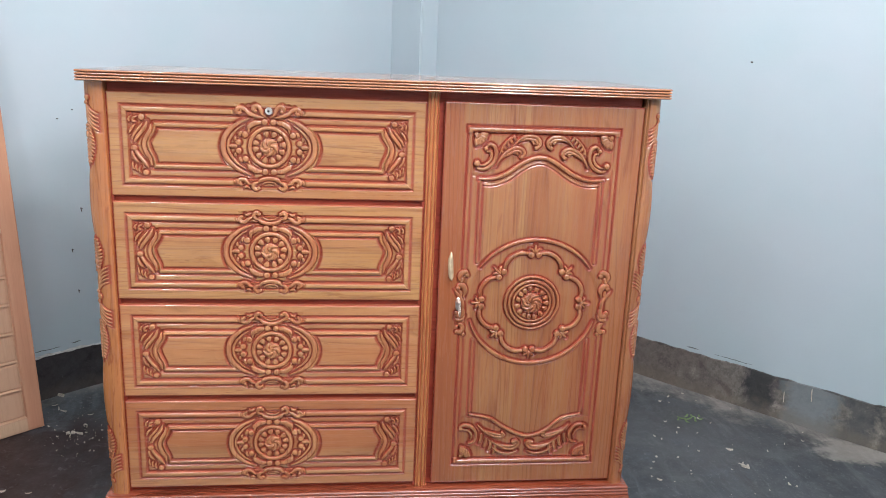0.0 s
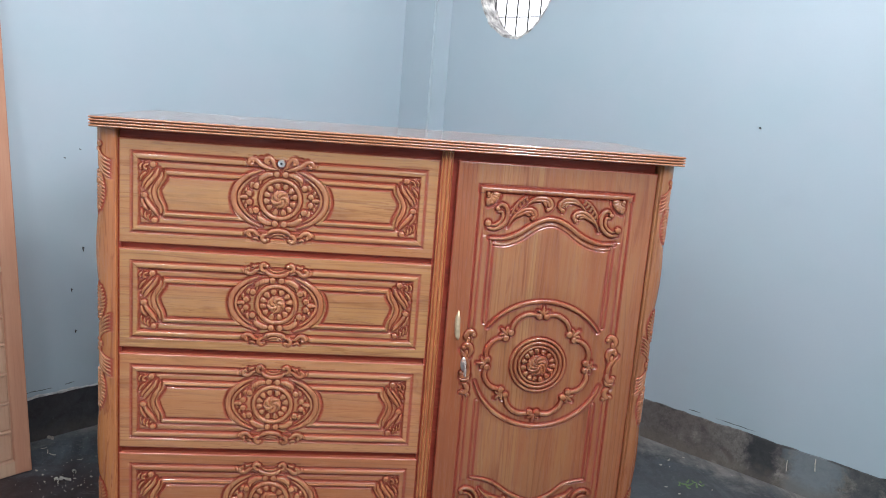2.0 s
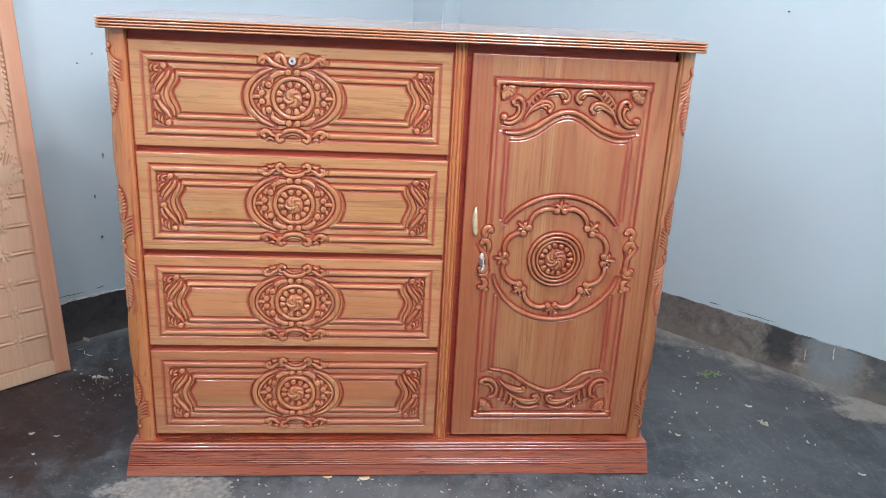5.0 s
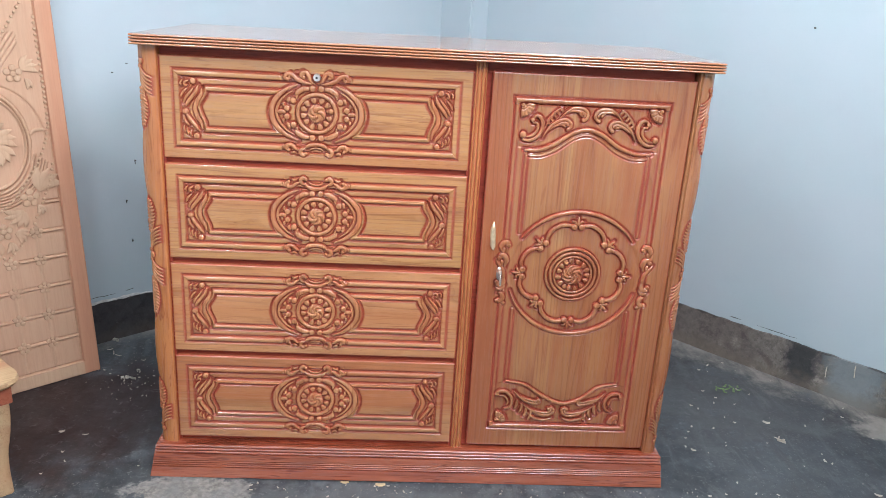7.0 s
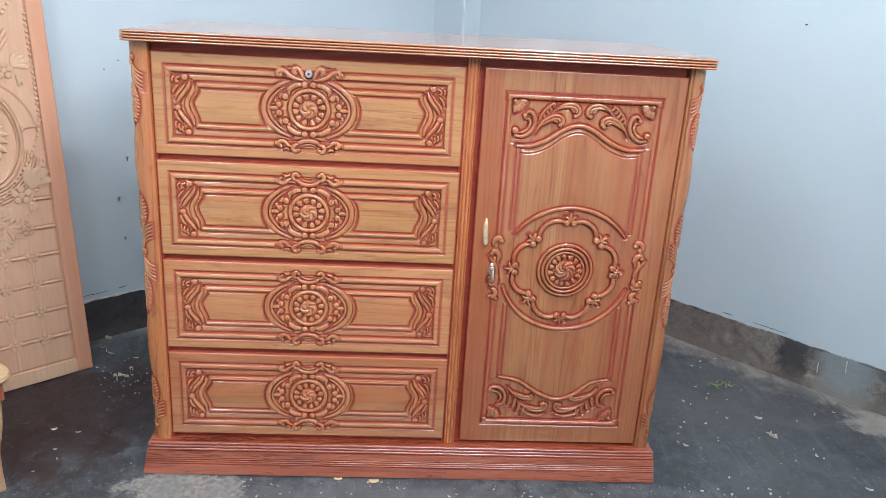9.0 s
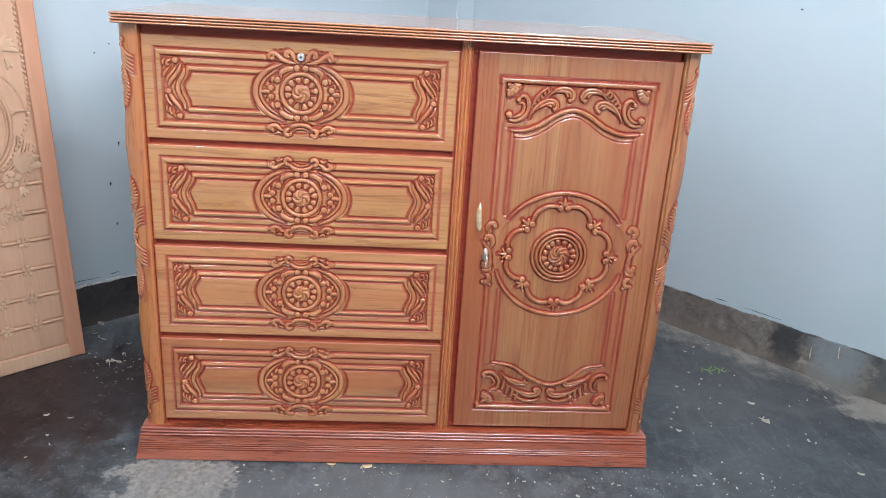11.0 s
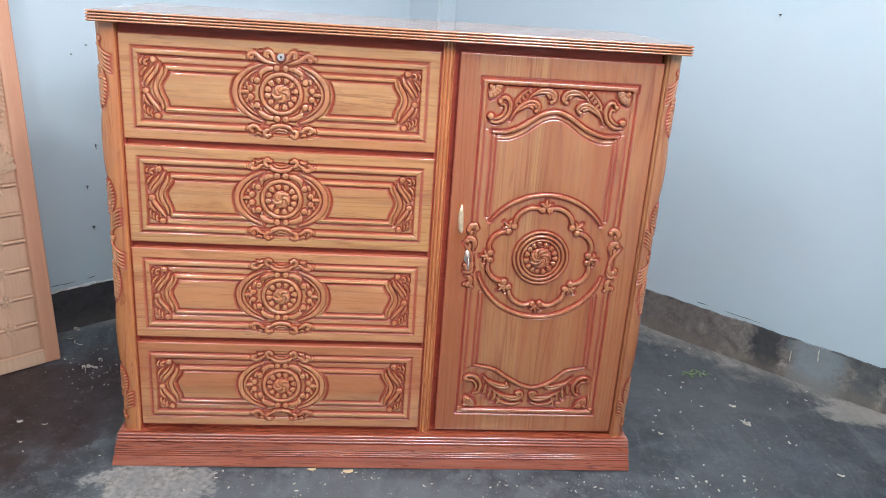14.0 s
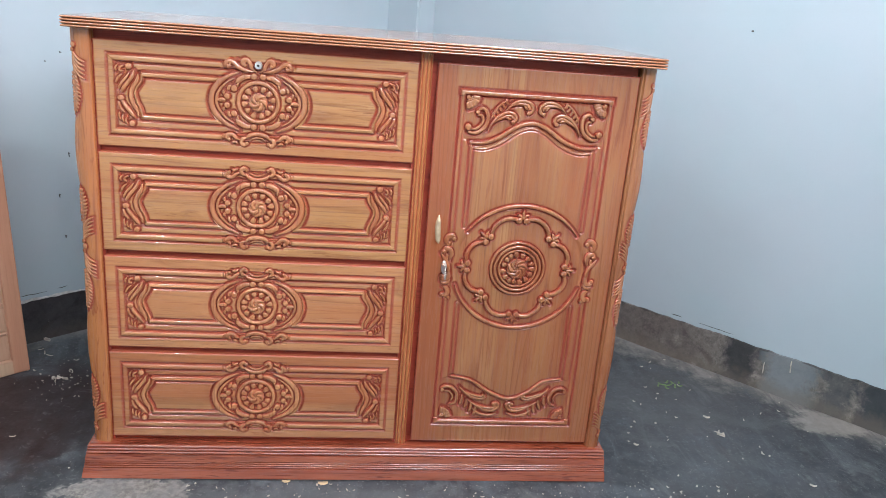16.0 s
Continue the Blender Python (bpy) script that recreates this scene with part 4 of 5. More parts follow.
def rosette(bm):
    u, v = -0.0025, 0.0015
    ring(bm, u, v, 0.0410, 0.0094, 0.0060, 48)
    petals(bm, u, v, 0.0205, 0.0372, 0.0054, 12, 0.2)
    swirl(bm, u, v, 0.0205, 0.0096, 5)
    for s in (-1, 1):
        for t in (-1, 1):
            def at(a, b):
                return u + s * a, v + t * b
            knob(bm, *at(0.0092, 0.0530), 0.0074, 0.0068)
            ribbon(bm, [at(0.0165, 0.0520), at(0.0280, 0.0510), at(0.0400, 0.0440), at(0.0460, 0.0370)], 0.0104, 0.0062, steps=4, ends=(0.75, 0.20), swell=0.2)
            knob(bm, *at(0.0500, 0.0262), 0.0074, 0.0064)
            knob(bm, *at(0.0640, 0.0092), 0.0070, 0.0062)
            ribbon(bm, [at(0.0560, 0.0330), at(0.0605, 0.0285), at(0.0610, 0.0215)], 0.0076, 0.0056, steps=4, ends=(0.25, 0.60))
            ribbon(bm, [at(0.0700, 0.0220), at(0.0715, 0.0170), at(0.0690, 0.0130)], 0.0066, 0.0050, steps=4, ends=(0.25, 0.60))
            ribbon(bm, [at(0.0395, 0.0400), at(0.0425, 0.0345), at(0.0420, 0.0300)], 0.0050, 0.0046, steps=3, ends=(0.3, 0.6))
        outer_line = ((0.040, 0.0600), (0.066, 0.0480), (0.086, 0.0300), (0.0950, 0.0115))
        inner_line = ((0.050, 0.0470), (0.065, 0.0375), (0.078, 0.0230), (0.0850, 0.0080))
        for line, w, h in ((outer_line, 0.0118, 0.0044), (inner_line, 0.0064, 0.0036)):
            ribbon(bm, [(u + s * a, v + b) for a, b in (*line, *[(a, -b) for a, b in line[::-1]])], w, h, steps=5, ends=(0.3, 0.3))
        ribbon(bm, [(u + s * 0.0665, v), (u + s * 0.0740, v + 0.0015), (u + s * 0.0855, v)], 0.0095, 0.0065, steps=4, ends=(0.7, 0.1))


def side_scroll(bm, s):
    def go(points, w, h=0.0060, **k):
        ribbon(bm, mirror(points, s), 0.86 * w, 0.92 * h, **k)
    knob(bm, s * 0.2625, 0.0580, 0.0070, 0.0064)
    go([(0.2720, 0.0590), (0.2790, 0.0555), (0.2800, 0.0490), (0.2745, 0.0480)], 0.0062, 0.0058, steps=4, ends=(0.5, 0.7))
    go([(0.2840, 0.0600), (0.2885, 0.0540), (0.2870, 0.0470)], 0.0056, 0.0050, steps=4)
    go([(0.2520, 0.0500), (0.2560, 0.0380), (0.2650, 0.0260), (0.2730, 0.0160), (0.2790, 0.0055)], 0.0098, 0.0070, ends=(0.35, 0.7))
    go([(0.2620, 0.0440), (0.2700, 0.0330), (0.2790, 0.0220), (0.2835, 0.0110)], 0.0074, 0.0062, ends=(0.35, 0.6))
    go([(0.2760, 0.0420), (0.2840, 0.0340), (0.2885, 0.0240)], 0.0064, 0.0055, ends=(0.3, 0.6))
    knob(bm, s * 0.2800, -0.0065, 0.0064, 0.0062, long=1.2)
    go([(0.2780, -0.0120), (0.2705, -0.0240), (0.2610, -0.0360), (0.2520, -0.0480)], 0.0098, 0.0068, ends=(0.8, 0.3))
    go([(0.2855, -0.0140), (0.2815, -0.0270), (0.2730, -0.0370)], 0.0070, 0.0058, ends=(0.7, 0.25))
    knob(bm, s * 0.2590, -0.0585, 0.0066, 0.0062)
    for k in range(3):
        go([(0.2690 + 0.0065 * k, -0.0600 + 0.0040 * k), (0.2720 + 0.0065 * k, -0.0530 + 0.0050 * k), (0.2700 + 0.0070 * k, -0.0455 + 0.0050 * k)], 0.0056, 0.0056, steps=4, ends=(0.7, 0.3))
    go([(0.2445, 0.0430), (0.2470, 0.0310), (0.2555, 0.0160), (0.2600, 0.0010), (0.2560, -0.0160), (0.2490, -0.0290), (0.2460, -0.0430)], 0.0108, 0.0034, ends=(0.4, 0.4))


def curled_leaf(bm, spine, w, h=0.0070, second=0.55):
    """A leaf whose tip rolls up: a stout stroke, a thinner one along its inside, and the rolled tip."""
    w *= 1.12
    ribbon(bm, spine, w, h, ends=(0.30, 0.80), steps=5, swell=0.15)
    n = max(3, int(len(spine) * second) + 1)
    mid = np.mean(np.array(spine), 0)
    ribbon(bm, [tuple(np.array(q) * 0.62 + mid * 0.38) for q in spine[-n:]], w * 0.55, h * 0.8, ends=(0.4, 0.7), steps=4)
    knob(bm, *spine[-1], w * 0.50, h * 1.10)


def crest_half(bm, s, t, locked):
    """One scrolled half of the crest over (t = 1) or under (t = -1) a rosette."""
    def m(points):
        return [(s * u - 0.003, t * v) for u, v in points]
    if locked:
        curled_leaf(bm, m([(0.0100, 0.0640), (0.0240, 0.0660), (0.0400, 0.0720), (0.0520, 0.0820), (0.0620, 0.0830), (0.0665, 0.0760), (0.0610, 0.0725)]), 0.0080)
        curled_leaf(bm, m([(0.0030, 0.0635), (0.0120, 0.0700), (0.0160, 0.0800), (0.0230, 0.0880), (0.0310, 0.0860), (0.0320, 0.0790), (0.0270, 0.0770)]), 0.0076)
        ribbon(bm, m([(0.0640, 0.0700), (0.0690, 0.0740), (0.0720, 0.0810)]), 0.0052, 0.0050, steps=4)
    else:
        curled_leaf(bm, m([(0.0230, 0.0745), (0.0310, 0.0770), (0.0345, 0.0840), (0.0290, 0.0900), (0.0225, 0.0865)]), 0.0074)
        curled_leaf(bm, m([(0.0360, 0.0800), (0.0450, 0.0760), (0.0530, 0.0690), (0.0620, 0.0690), (0.0665, 0.0750), (0.0600, 0.0800)]), 0.0070)
        ribbon(bm, m([(0.0410, 0.0880), (0.0480, 0.0840), (0.0540, 0.0865)]), 0.0060, 0.0056, steps=4)
        ribbon(bm, m([(0.0660, 0.0690), (0.0710, 0.0720), (0.0725, 0.0790)]), 0.0052, 0.0050, steps=4)


def crest_bar(bm, t):
    ribbon(bm, [(u - 0.003, t * v) for u, v in ((-0.0250, 0.0770), (-0.0170, 0.0690), (0.0, 0.0655), (0.0170, 0.0690), (0.0250, 0.0770))], 0.0095, 0.0075)
    ribbon(bm, [(u - 0.003, t * v) for u, v in ((-0.0160, 0.0800), (-0.0100, 0.0755), (0.0, 0.0735), (0.0100, 0.0755), (0.0160, 0.0800))], 0.0046, 0.0044)


shared = {}


def carving(key, fill, name, mat, parent):
    """One carved piece; alike pieces share their mesh."""
    if key not in shared:
        bm = bmesh.new()
        fill(bm)
        ob = part(name, bm, mat, parent, sharp=60)
        shared[key] = ob.data
        return ob
    ob = new(name, shared[key])
    ob.parent = parent
    return ob


DRAWER_CUTS = cuts_of(rosette, *[lambda bm, s=s: side_scroll(bm, s) for s in (-1, 1)],
                      *[lambda bm, s=s, t=t: crest_half(bm, s, t, False) for s in (-1, 1) for t in (-1, 1)],
                      *[lambda bm, t=t: crest_bar(bm, t) for t in (-1, 1)])
drawer_board = board_mesh("drawer", DRAWER_U, DRAWER_V, 560, 210, 0.020, drawer_relief)
for n, z in enumerate(DRAWER_Z):
    if n == 0:
        d = link_mesh("drawer", drawer_board, wood_drawer, cabinet, sharp=40)
    else:
        if n == 2:
            drawer_board = drawer_board.copy()
            drawer_board.materials[0] = wood_drawer_red
        d = new("drawer", drawer_board)
        d.parent = cabinet
    d.location = (DRAWER_X, 0, z)
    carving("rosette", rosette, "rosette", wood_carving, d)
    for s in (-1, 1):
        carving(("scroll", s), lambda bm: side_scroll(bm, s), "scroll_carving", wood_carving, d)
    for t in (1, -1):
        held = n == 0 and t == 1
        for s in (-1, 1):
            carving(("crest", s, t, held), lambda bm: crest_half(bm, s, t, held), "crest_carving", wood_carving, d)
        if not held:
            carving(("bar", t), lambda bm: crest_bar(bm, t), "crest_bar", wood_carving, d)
    if n == 0:
        bm = bmesh.new()
        bmesh.ops.create_cone(bm, segments=24, radius1=0.0082, radius2=0.0072, depth=0.010, cap_ends=True, matrix=Matrix.Translation((-0.002, -0.006, 0.0785)) @ Matrix.Rotation(radians(90), 4, "X"))
        part("lock", bm, steel, d, "round steel cylinder lock", sharp=30)
        bm = bmesh.new()
        bmesh.ops.create_cone(bm, segments=12, radius1=0.0024, radius2=0.0024, depth=0.003, cap_ends=True, matrix=Matrix.Translation((-0.002, -0.0105, 0.0785)) @ Matrix.Rotation(radians(90), 4, "X"))
        part("keyhole", bm, black_hole, d)


# door ---------------------------------------------------------
def arc(a0, a1, a, b, n=24):
    return [(a * math.cos(radians(a0 + (a1 - a0) * k / n)), 0.004 + b * math.sin(radians(a0 + (a1 - a0) * k / n))) for k in range(n + 1)]


ARCH_TOP = [(-0.1420, 0.2915), (-0.1115, 0.2925), (-0.0780, 0.3060), (-0.0400, 0.3320), (-0.0060, 0.3420), (0.0270, 0.3320), (0.0680, 0.3060), (0.1080, 0.2925), (0.1420, 0.2935)]
ARCH_LOW = [(-0.1370, -0.2785), (-0.0880, -0.2880), (-0.0440, -0.3165), (0.0080, -0.3365), (0.0560, -0.3195), (0.0910, -0.2895), (0.1370, -0.2800)]


def door_relief(U, V):
    d = np.maximum(np.abs(U) - 0.1655, np.abs(V + 0.001) - 0.4010)
    level = np.abs(V) > 0.392
    H = np.where(level & (np.abs(U) < 0.18), bead(np.abs(d), 0.0062, 0.0034, 0.0022, 0.0042), 0.0)
    H = np.where(~level, -0.0034 * np.exp(-((d - 0.006) / 0.0019) ** 2) - 0.0024 * np.exp(-((d + 0.006) / 0.0019) ** 2), H)
    H = np.where(d < -0.007, H - 0.0012, H)
    for s in (-1, 1):
        for v0, v1 in ((0.290, 0.100), (-0.090, -0.279)):
            e = distance_to(U, V, [(s * 0.1375, v0), (s * 0.1375, v1)])
            H = np.where(e < 0.010, H + bead(e, 0.0034, 0.0012, 0.0018, 0.0017), H)
    # the fields over and under the medallion swell a little
    for arch, half in ((ARCH_TOP, arc(40, 140, 0.150, 0.158)), (ARCH_LOW, arc(-40, -140, 0.150, 0.152))):
        line = [tuple(p) for p in glide(arch, 4)] + half
        H = np.where(inside(U, V, line), H + 0.0016 * np.sin(np.pi / 2 * np.clip(distance_to(U, V, line, True) / 0.040, 0, 1)), H)
    e = distance_to(U, V, [(0.93 * u, v - 0.0125) for u, v in glide(ARCH_TOP, 4)])
    H = np.where(e < 0.008, H + bead(e, 0.0026, 0.0010, 0.0014, 0.0012), H)
    # the carved grounds lie deeper than the fields
    top_ground = [(-0.1580, 0.3930), (0.1580, 0.3930), (0.1580, 0.2960), *[tuple(q) for q in glide(ARCH_TOP, 4)][::-1], (-0.1580, 0.2960)]
    low_ground = [(-0.1580, -0.3930), (0.1580, -0.3930), (0.1580, -0.2850), *[tuple(q) for q in glide(ARCH_LOW, 4)][::-1], (-0.1580, -0.2850)]
    for line in (top_ground, low_ground):
        e = distance_to(U, V, line, True)
        H = np.where(inside(U, V, line), sunk(H, e, 0.0016), H)
    H = sunk(H, (1 - np.sqrt((U / 0.155) ** 2 + ((V - 0.004) / 0.150) ** 2)) * 0.15, 0.0016, 0.006)
    return moats(H, U, V, DOOR_CUTS)


CUTS.clear()
door_pieces = []


def carve(name, fill):
    """A carved piece of the door."""
    bm = bmesh.new()
    fill(bm)
    door_pieces.append(part(name, bm, wood_door, sharp=60))


carve("arch_moulding", lambda bm: ribbon(bm, ARCH_TOP, 0.0100, 0.0070, ends=(0.5, 0.5)))
carve("arch_moulding", lambda bm: ribbon(bm, ARCH_LOW, 0.0085, 0.0065, ends=(0.5, 0.5)))
carve("oval_moulding", lambda bm: ribbon(bm, arc(34, 146, 0.155, 0.150, 18), 0.0095, 0.0065, steps=3, ends=(0.2, 0.2)))
carve("oval_moulding", lambda bm: ribbon(bm, arc(198, 342, 0.155, 0.150, 22), 0.0095, 0.0065, steps=3, ends=(0.2, 0.2)))


def medallion(bm):
    u, v = -0.0035, 0.003
    ring(bm, u, v, 0.0625, 0.0066, 0.0050, 64)
    ring(bm, u, v, 0.0530, 0.0078, 0.0062, 64)
    ring(bm, u, v, 0.0440, 0.0060, 0.0052, 56)
    petals(bm, u, v, 0.0258, 0.0420, 0.0058, 15)
    swirl(bm, u, v, 0.0258, 0.0104, 7)


carve("medallion", medallion)

NODES = [(90, 0.122), (138, 0.108), (180, 0.125), (222, 0.108), (270, 0.121), (316, 0.106), (0, 0.118), (44, 0.106)]


SPOTS = sorted((a % 360, r) for a, r in NODES)


def wreath_stroke(bm, a0, r0, a1, r1):
    """A bowed stroke from one blossom of the wreath to the next."""
    pts = []
    for k in range(5):
        q = k / 4
        a = radians(a0 + (a1 - a0) * (0.13 + 0.74 * q))
        r = r0 + (r1 - r0) * q + 0.011 * math.sin(math.pi * q) ** 0.7 - 0.003
        pts.append((-0.003 + r * math.cos(a), 0.003 + r * math.sin(a)))
    ribbon(bm, pts, 0.0098, 0.0070, steps=4, ends=(0.8, 0.8))


def wreath_blossom(bm, a, r):
    """Two buds and three pointed leaves."""
    a = radians(a)
    c, s = math.cos(a), math.sin(a)

    def at(out, side):
        return -0.003 + (r + out) * c - side * s, 0.003 + (r + out) * s + side * c
    for t in (-1, 1):
        knob(bm, *at(-0.006, t * 0.0086), 0.0080, 0.0090)
        ribbon(bm, [at(-0.002, t * 0.002), at(0.006, t * 0.007), at(0.007, t * 0.014)], 0.0060, 0.0060, steps=3)
    ribbon(bm, [at(-0.004, 0), at(0.006, 0), at(0.018, 0)], 0.0072, 0.0065, steps=3, ends=(0.6, 0.15))


for (a0, r0), (a1, r1) in zip(SPOTS, [*SPOTS[1:], (SPOTS[0][0] + 360, SPOTS[0][1])]):
    carve("wreath_stroke", lambda bm: wreath_stroke(bm, a0, r0, a1, r1))
    carve("wreath_blossom", lambda bm: wreath_blossom(bm, a0, r0))


def fan(bm, cu, cv, a0, a1, r):
    """A quarter shell in a corner: lobes that widen outwards round a small heart."""
    n = 5
    for k in range(n):
        a = radians(a0 + (a1 - a0) * (k + 0.5) / n)
        ribbon(bm, [(cu + r * q * math.cos(a), cv + r * q * math.sin(a)) for q in (0.42, 0.62, 0.82, 1.0)], r * 0.34, 0.0052, steps=3, ends=(0.35, 0.90))
    mid = radians((a0 + a1) / 2)
    ribbon(bm, [(cu + 0.36 * r * math.cos(radians(a)), cv + 0.36 * r * math.sin(radians(a))) for a in (a0, (a0 * 3 + a1) / 4, (a0 + a1) / 2, (a0 + a1 * 3) / 4, a1)], r * 0.16, 0.0050, steps=3)
    knob(bm, cu + 0.16 * r * math.cos(mid), cv + 0.16 * r * math.sin(mid), r * 0.17, 0.006)


def leaf_scroll(bm, spine, ribs, w, inward, h=0.0070):
    """An acanthus leaf: strokes that run side by side and curl together. inward: the side on which the bend lies."""
    p = glide(spine, 5)
    for k in range(ribs + 1):
        line = []
        for i in range(int(len(p) * 0.16 * k), len(p) - 3 * k):
            way = p[min(i + 1, len(p) - 1)] - p[max(i - 1, 0)]
            way = way / max(np.hypot(*way), 1e-9)
            taper = min(1.0, (i - len(p) * 0.16 * k) / (0.25 * len(p)) + 0.25)
            line.append(tuple(p[i] + inward * np.array((way[1], -way[0])) * w * 0.86 * k * taper))
        if len(line) > 5:
            ribbon(bm, line[::3] + [line[-1]], w * (1.0 - 0.12 * k), h * (1.0 - 0.1 * k), ends=(0.25, 0.85), steps=4)
    knob(bm, *spine[-1], w * 0.62, h * 1.15)


def top_carving(bm, s):
    def m(points):
        return [(s * u - 0.001, v) for u, v in points]
    fan(bm, s * 0.1560, 0.3930, 180 if s > 0 else 270, 270 if s > 0 else 360, 0.0290)
    # the corner scroll: a stout hook and a thinner one inside it, ending in a ball
    ribbon(bm, m([(0.1290, 0.3600), (0.1210, 0.3680), (0.1110, 0.3640), (0.1055, 0.3500), (0.1090, 0.3320), (0.1200, 0.3190), (0.1340, 0.3130), (0.1470, 0.3150)]), 0.0092, 0.0075, ends=(0.45, 0.6), steps=5)
    ribbon(bm, m([(0.1270, 0.3520), (0.1190, 0.3520), (0.1160, 0.3420), (0.1200, 0.3310), (0.1300, 0.3230), (0.1400, 0.3210)]), 0.0068, 0.0062, ends=(0.7, 0.35), steps=5)
    knob(bm, *m([(0.1290, 0.3590)])[0], 0.0052, 0.0072)
    knob(bm, *m([(0.1475, 0.3255)])[0], 0.0078, 0.0100)
    # two acanthus leaves, each of three strokes that roll over together
    for spine in (((0.1040, 0.3200), (0.0950, 0.3380), (0.0800, 0.3540), (0.0620, 0.3625), (0.0480, 0.3590), (0.0430, 0.3490), (0.0490, 0.3420)),
                  ((0.0700, 0.3630), (0.0560, 0.3790), (0.0380, 0.3885), (0.0190, 0.3870), (0.0090, 0.3770), (0.0100, 0.3670), (0.0170, 0.3630))):
        leaf_scroll(bm, m(spine), 2, 0.0082, -s)
    # feathered edge behind the large leaf
    ribbon(bm, m([(0.0980, 0.3480), (0.0900, 0.3660), (0.0780, 0.3800), (0.0650, 0.3890)]), 0.0056, 0.0024, ends=(0.4, 0.2))
    for q in range(5):
        u, v = 0.0930 - 0.0068 * q, 0.3500 + 0.0072 * q
        ribbon(bm, m([(u - 0.004, v), (u + 0.001, v + 0.0045), (u + 0.003, v + 0.0110)]), 0.0058, 0.0020, steps=3, ends=(0.7, 0.25))


def low_carving(bm, s):
    def m(points):
        return [(s * u - 0.002, v) for u, v in points]
    fan(bm, s * 0.1540 - 0.002, -0.3900, 90 if s > 0 else 0, 180 if s > 0 else 90, 0.027)
    ribbon(bm, m([(0.1560, -0.3120), (0.1440, -0.3060), (0.1270, -0.3110), (0.1160, -0.3280), (0.1190, -0.3480), (0.1330, -0.3560)]), 0.0085, 0.0070, ends=(0.6, 0.5))
    ribbon(bm, m([(0.1500, -0.3180), (0.1350, -0.3200), (0.1260, -0.3330), (0.1290, -0.3450)]), 0.0055, 0.0055)
    knob(bm, s * 0.1535 - 0.002, -0.3150, 0.0055, 0.0080)
    leaf_scroll(bm, m([(0.1120, -0.3060), (0.0960, -0.3220), (0.0760, -0.3340), (0.0560, -0.3380), (0.0470, -0.3330), (0.0510, -0.3280)]), 1, 0.0070, s)
    leaf_scroll(bm, m([(0.0860, -0.3440), (0.0650, -0.3570), (0.0400, -0.3690), (0.0200, -0.3680), (0.0100, -0.3570), (0.0150, -0.3490), (0.0230, -0.3520)]), 1, 0.0080, s)
    ribbon(bm, m([(0.0750, -0.3650), (0.0560, -0.3790), (0.0320, -0.3830), (0.0120, -0.3760)]), 0.0070, 0.0060)
    for q in range(4):
        u, v = 0.1020 - 0.0120 * q, -0.3300 - 0.0095 * q
        ribbon(bm, m([(u, v), (u + 0.001, v - 0.014), (u + 0.006, v - 0.026)]), 0.0080, 0.0035, steps=3, ends=(0.8, 0.2))


def side_leaf(bm, s):
    def m(points):
        return [(s * u - 0.001, v) for u, v in points]
    curled_leaf(bm, m([(0.1700, 0.0520), (0.1745, 0.0640), (0.1700, 0.0740), (0.1610, 0.0760), (0.1570, 0.0690)]), 0.0100)
    ribbon(bm, m([(0.1690, 0.0640), (0.1680, 0.0560), (0.1730, 0.0500)]), 0.0081, 0.0060, steps=4)
    curled_leaf(bm, m([(0.1640, 0.0160), (0.1600, 0.0310), (0.1640, 0.0420), (0.1730, 0.0450), (0.1770, 0.0380)]), 0.0100)
    ribbon(bm, m([(0.1720, 0.0330), (0.1700, 0.0240), (0.1745, 0.0160)]), 0.0085, 0.0060, steps=4)
    ribbon(bm, m([(0.1840, 0.0330), (0.1790, 0.0250), (0.1740, 0.0190), (0.1670, 0.0080), (0.1640, -0.0060), (0.1660, -0.0180)]), 0.0093, 0.0068, ends=(0.25, 0.6))
    curled_leaf(bm, m([(0.1640, -0.0060), (0.1630, -0.0200), (0.1680, -0.0290), (0.1760, -0.0290), (0.1790, -0.0220)]), 0.0095)
    ribbon(bm, m([(0.1590, -0.0280), (0.1640, -0.0370), (0.1740, -0.0390), (0.1800, -0.0350)]), 0.0081, 0.0060, steps=4)
    curled_leaf(bm, m([(0.1740, -0.0480), (0.1670, -0.0500), (0.1620, -0.0590), (0.1670, -0.0690), (0.1760, -0.0680)]), 0.0093)
    knob(bm, *m([(0.1600, -0.0740)])[0], 0.0048, 0.0062)


for s in (-1, 1):
    carve("leaf_carving", lambda bm: top_carving(bm, s))
    carve("leaf_carving", lambda bm: low_carving(bm, s))
    carve("scroll_carving", lambda bm: side_leaf(bm, s))

DOOR_CUTS = list(CUTS)
door_board = board_mesh("door", DOOR_U, DOOR_V, 380, 640, 0.020, door_relief)
door = link_mesh("door", door_board, wood_door, cabinet, "reddish carved door with an oval medallion", sharp=40)
door.location = (DOOR_X, 0, DOOR_Z)
for piece in door_pieces:
    piece.parent = door

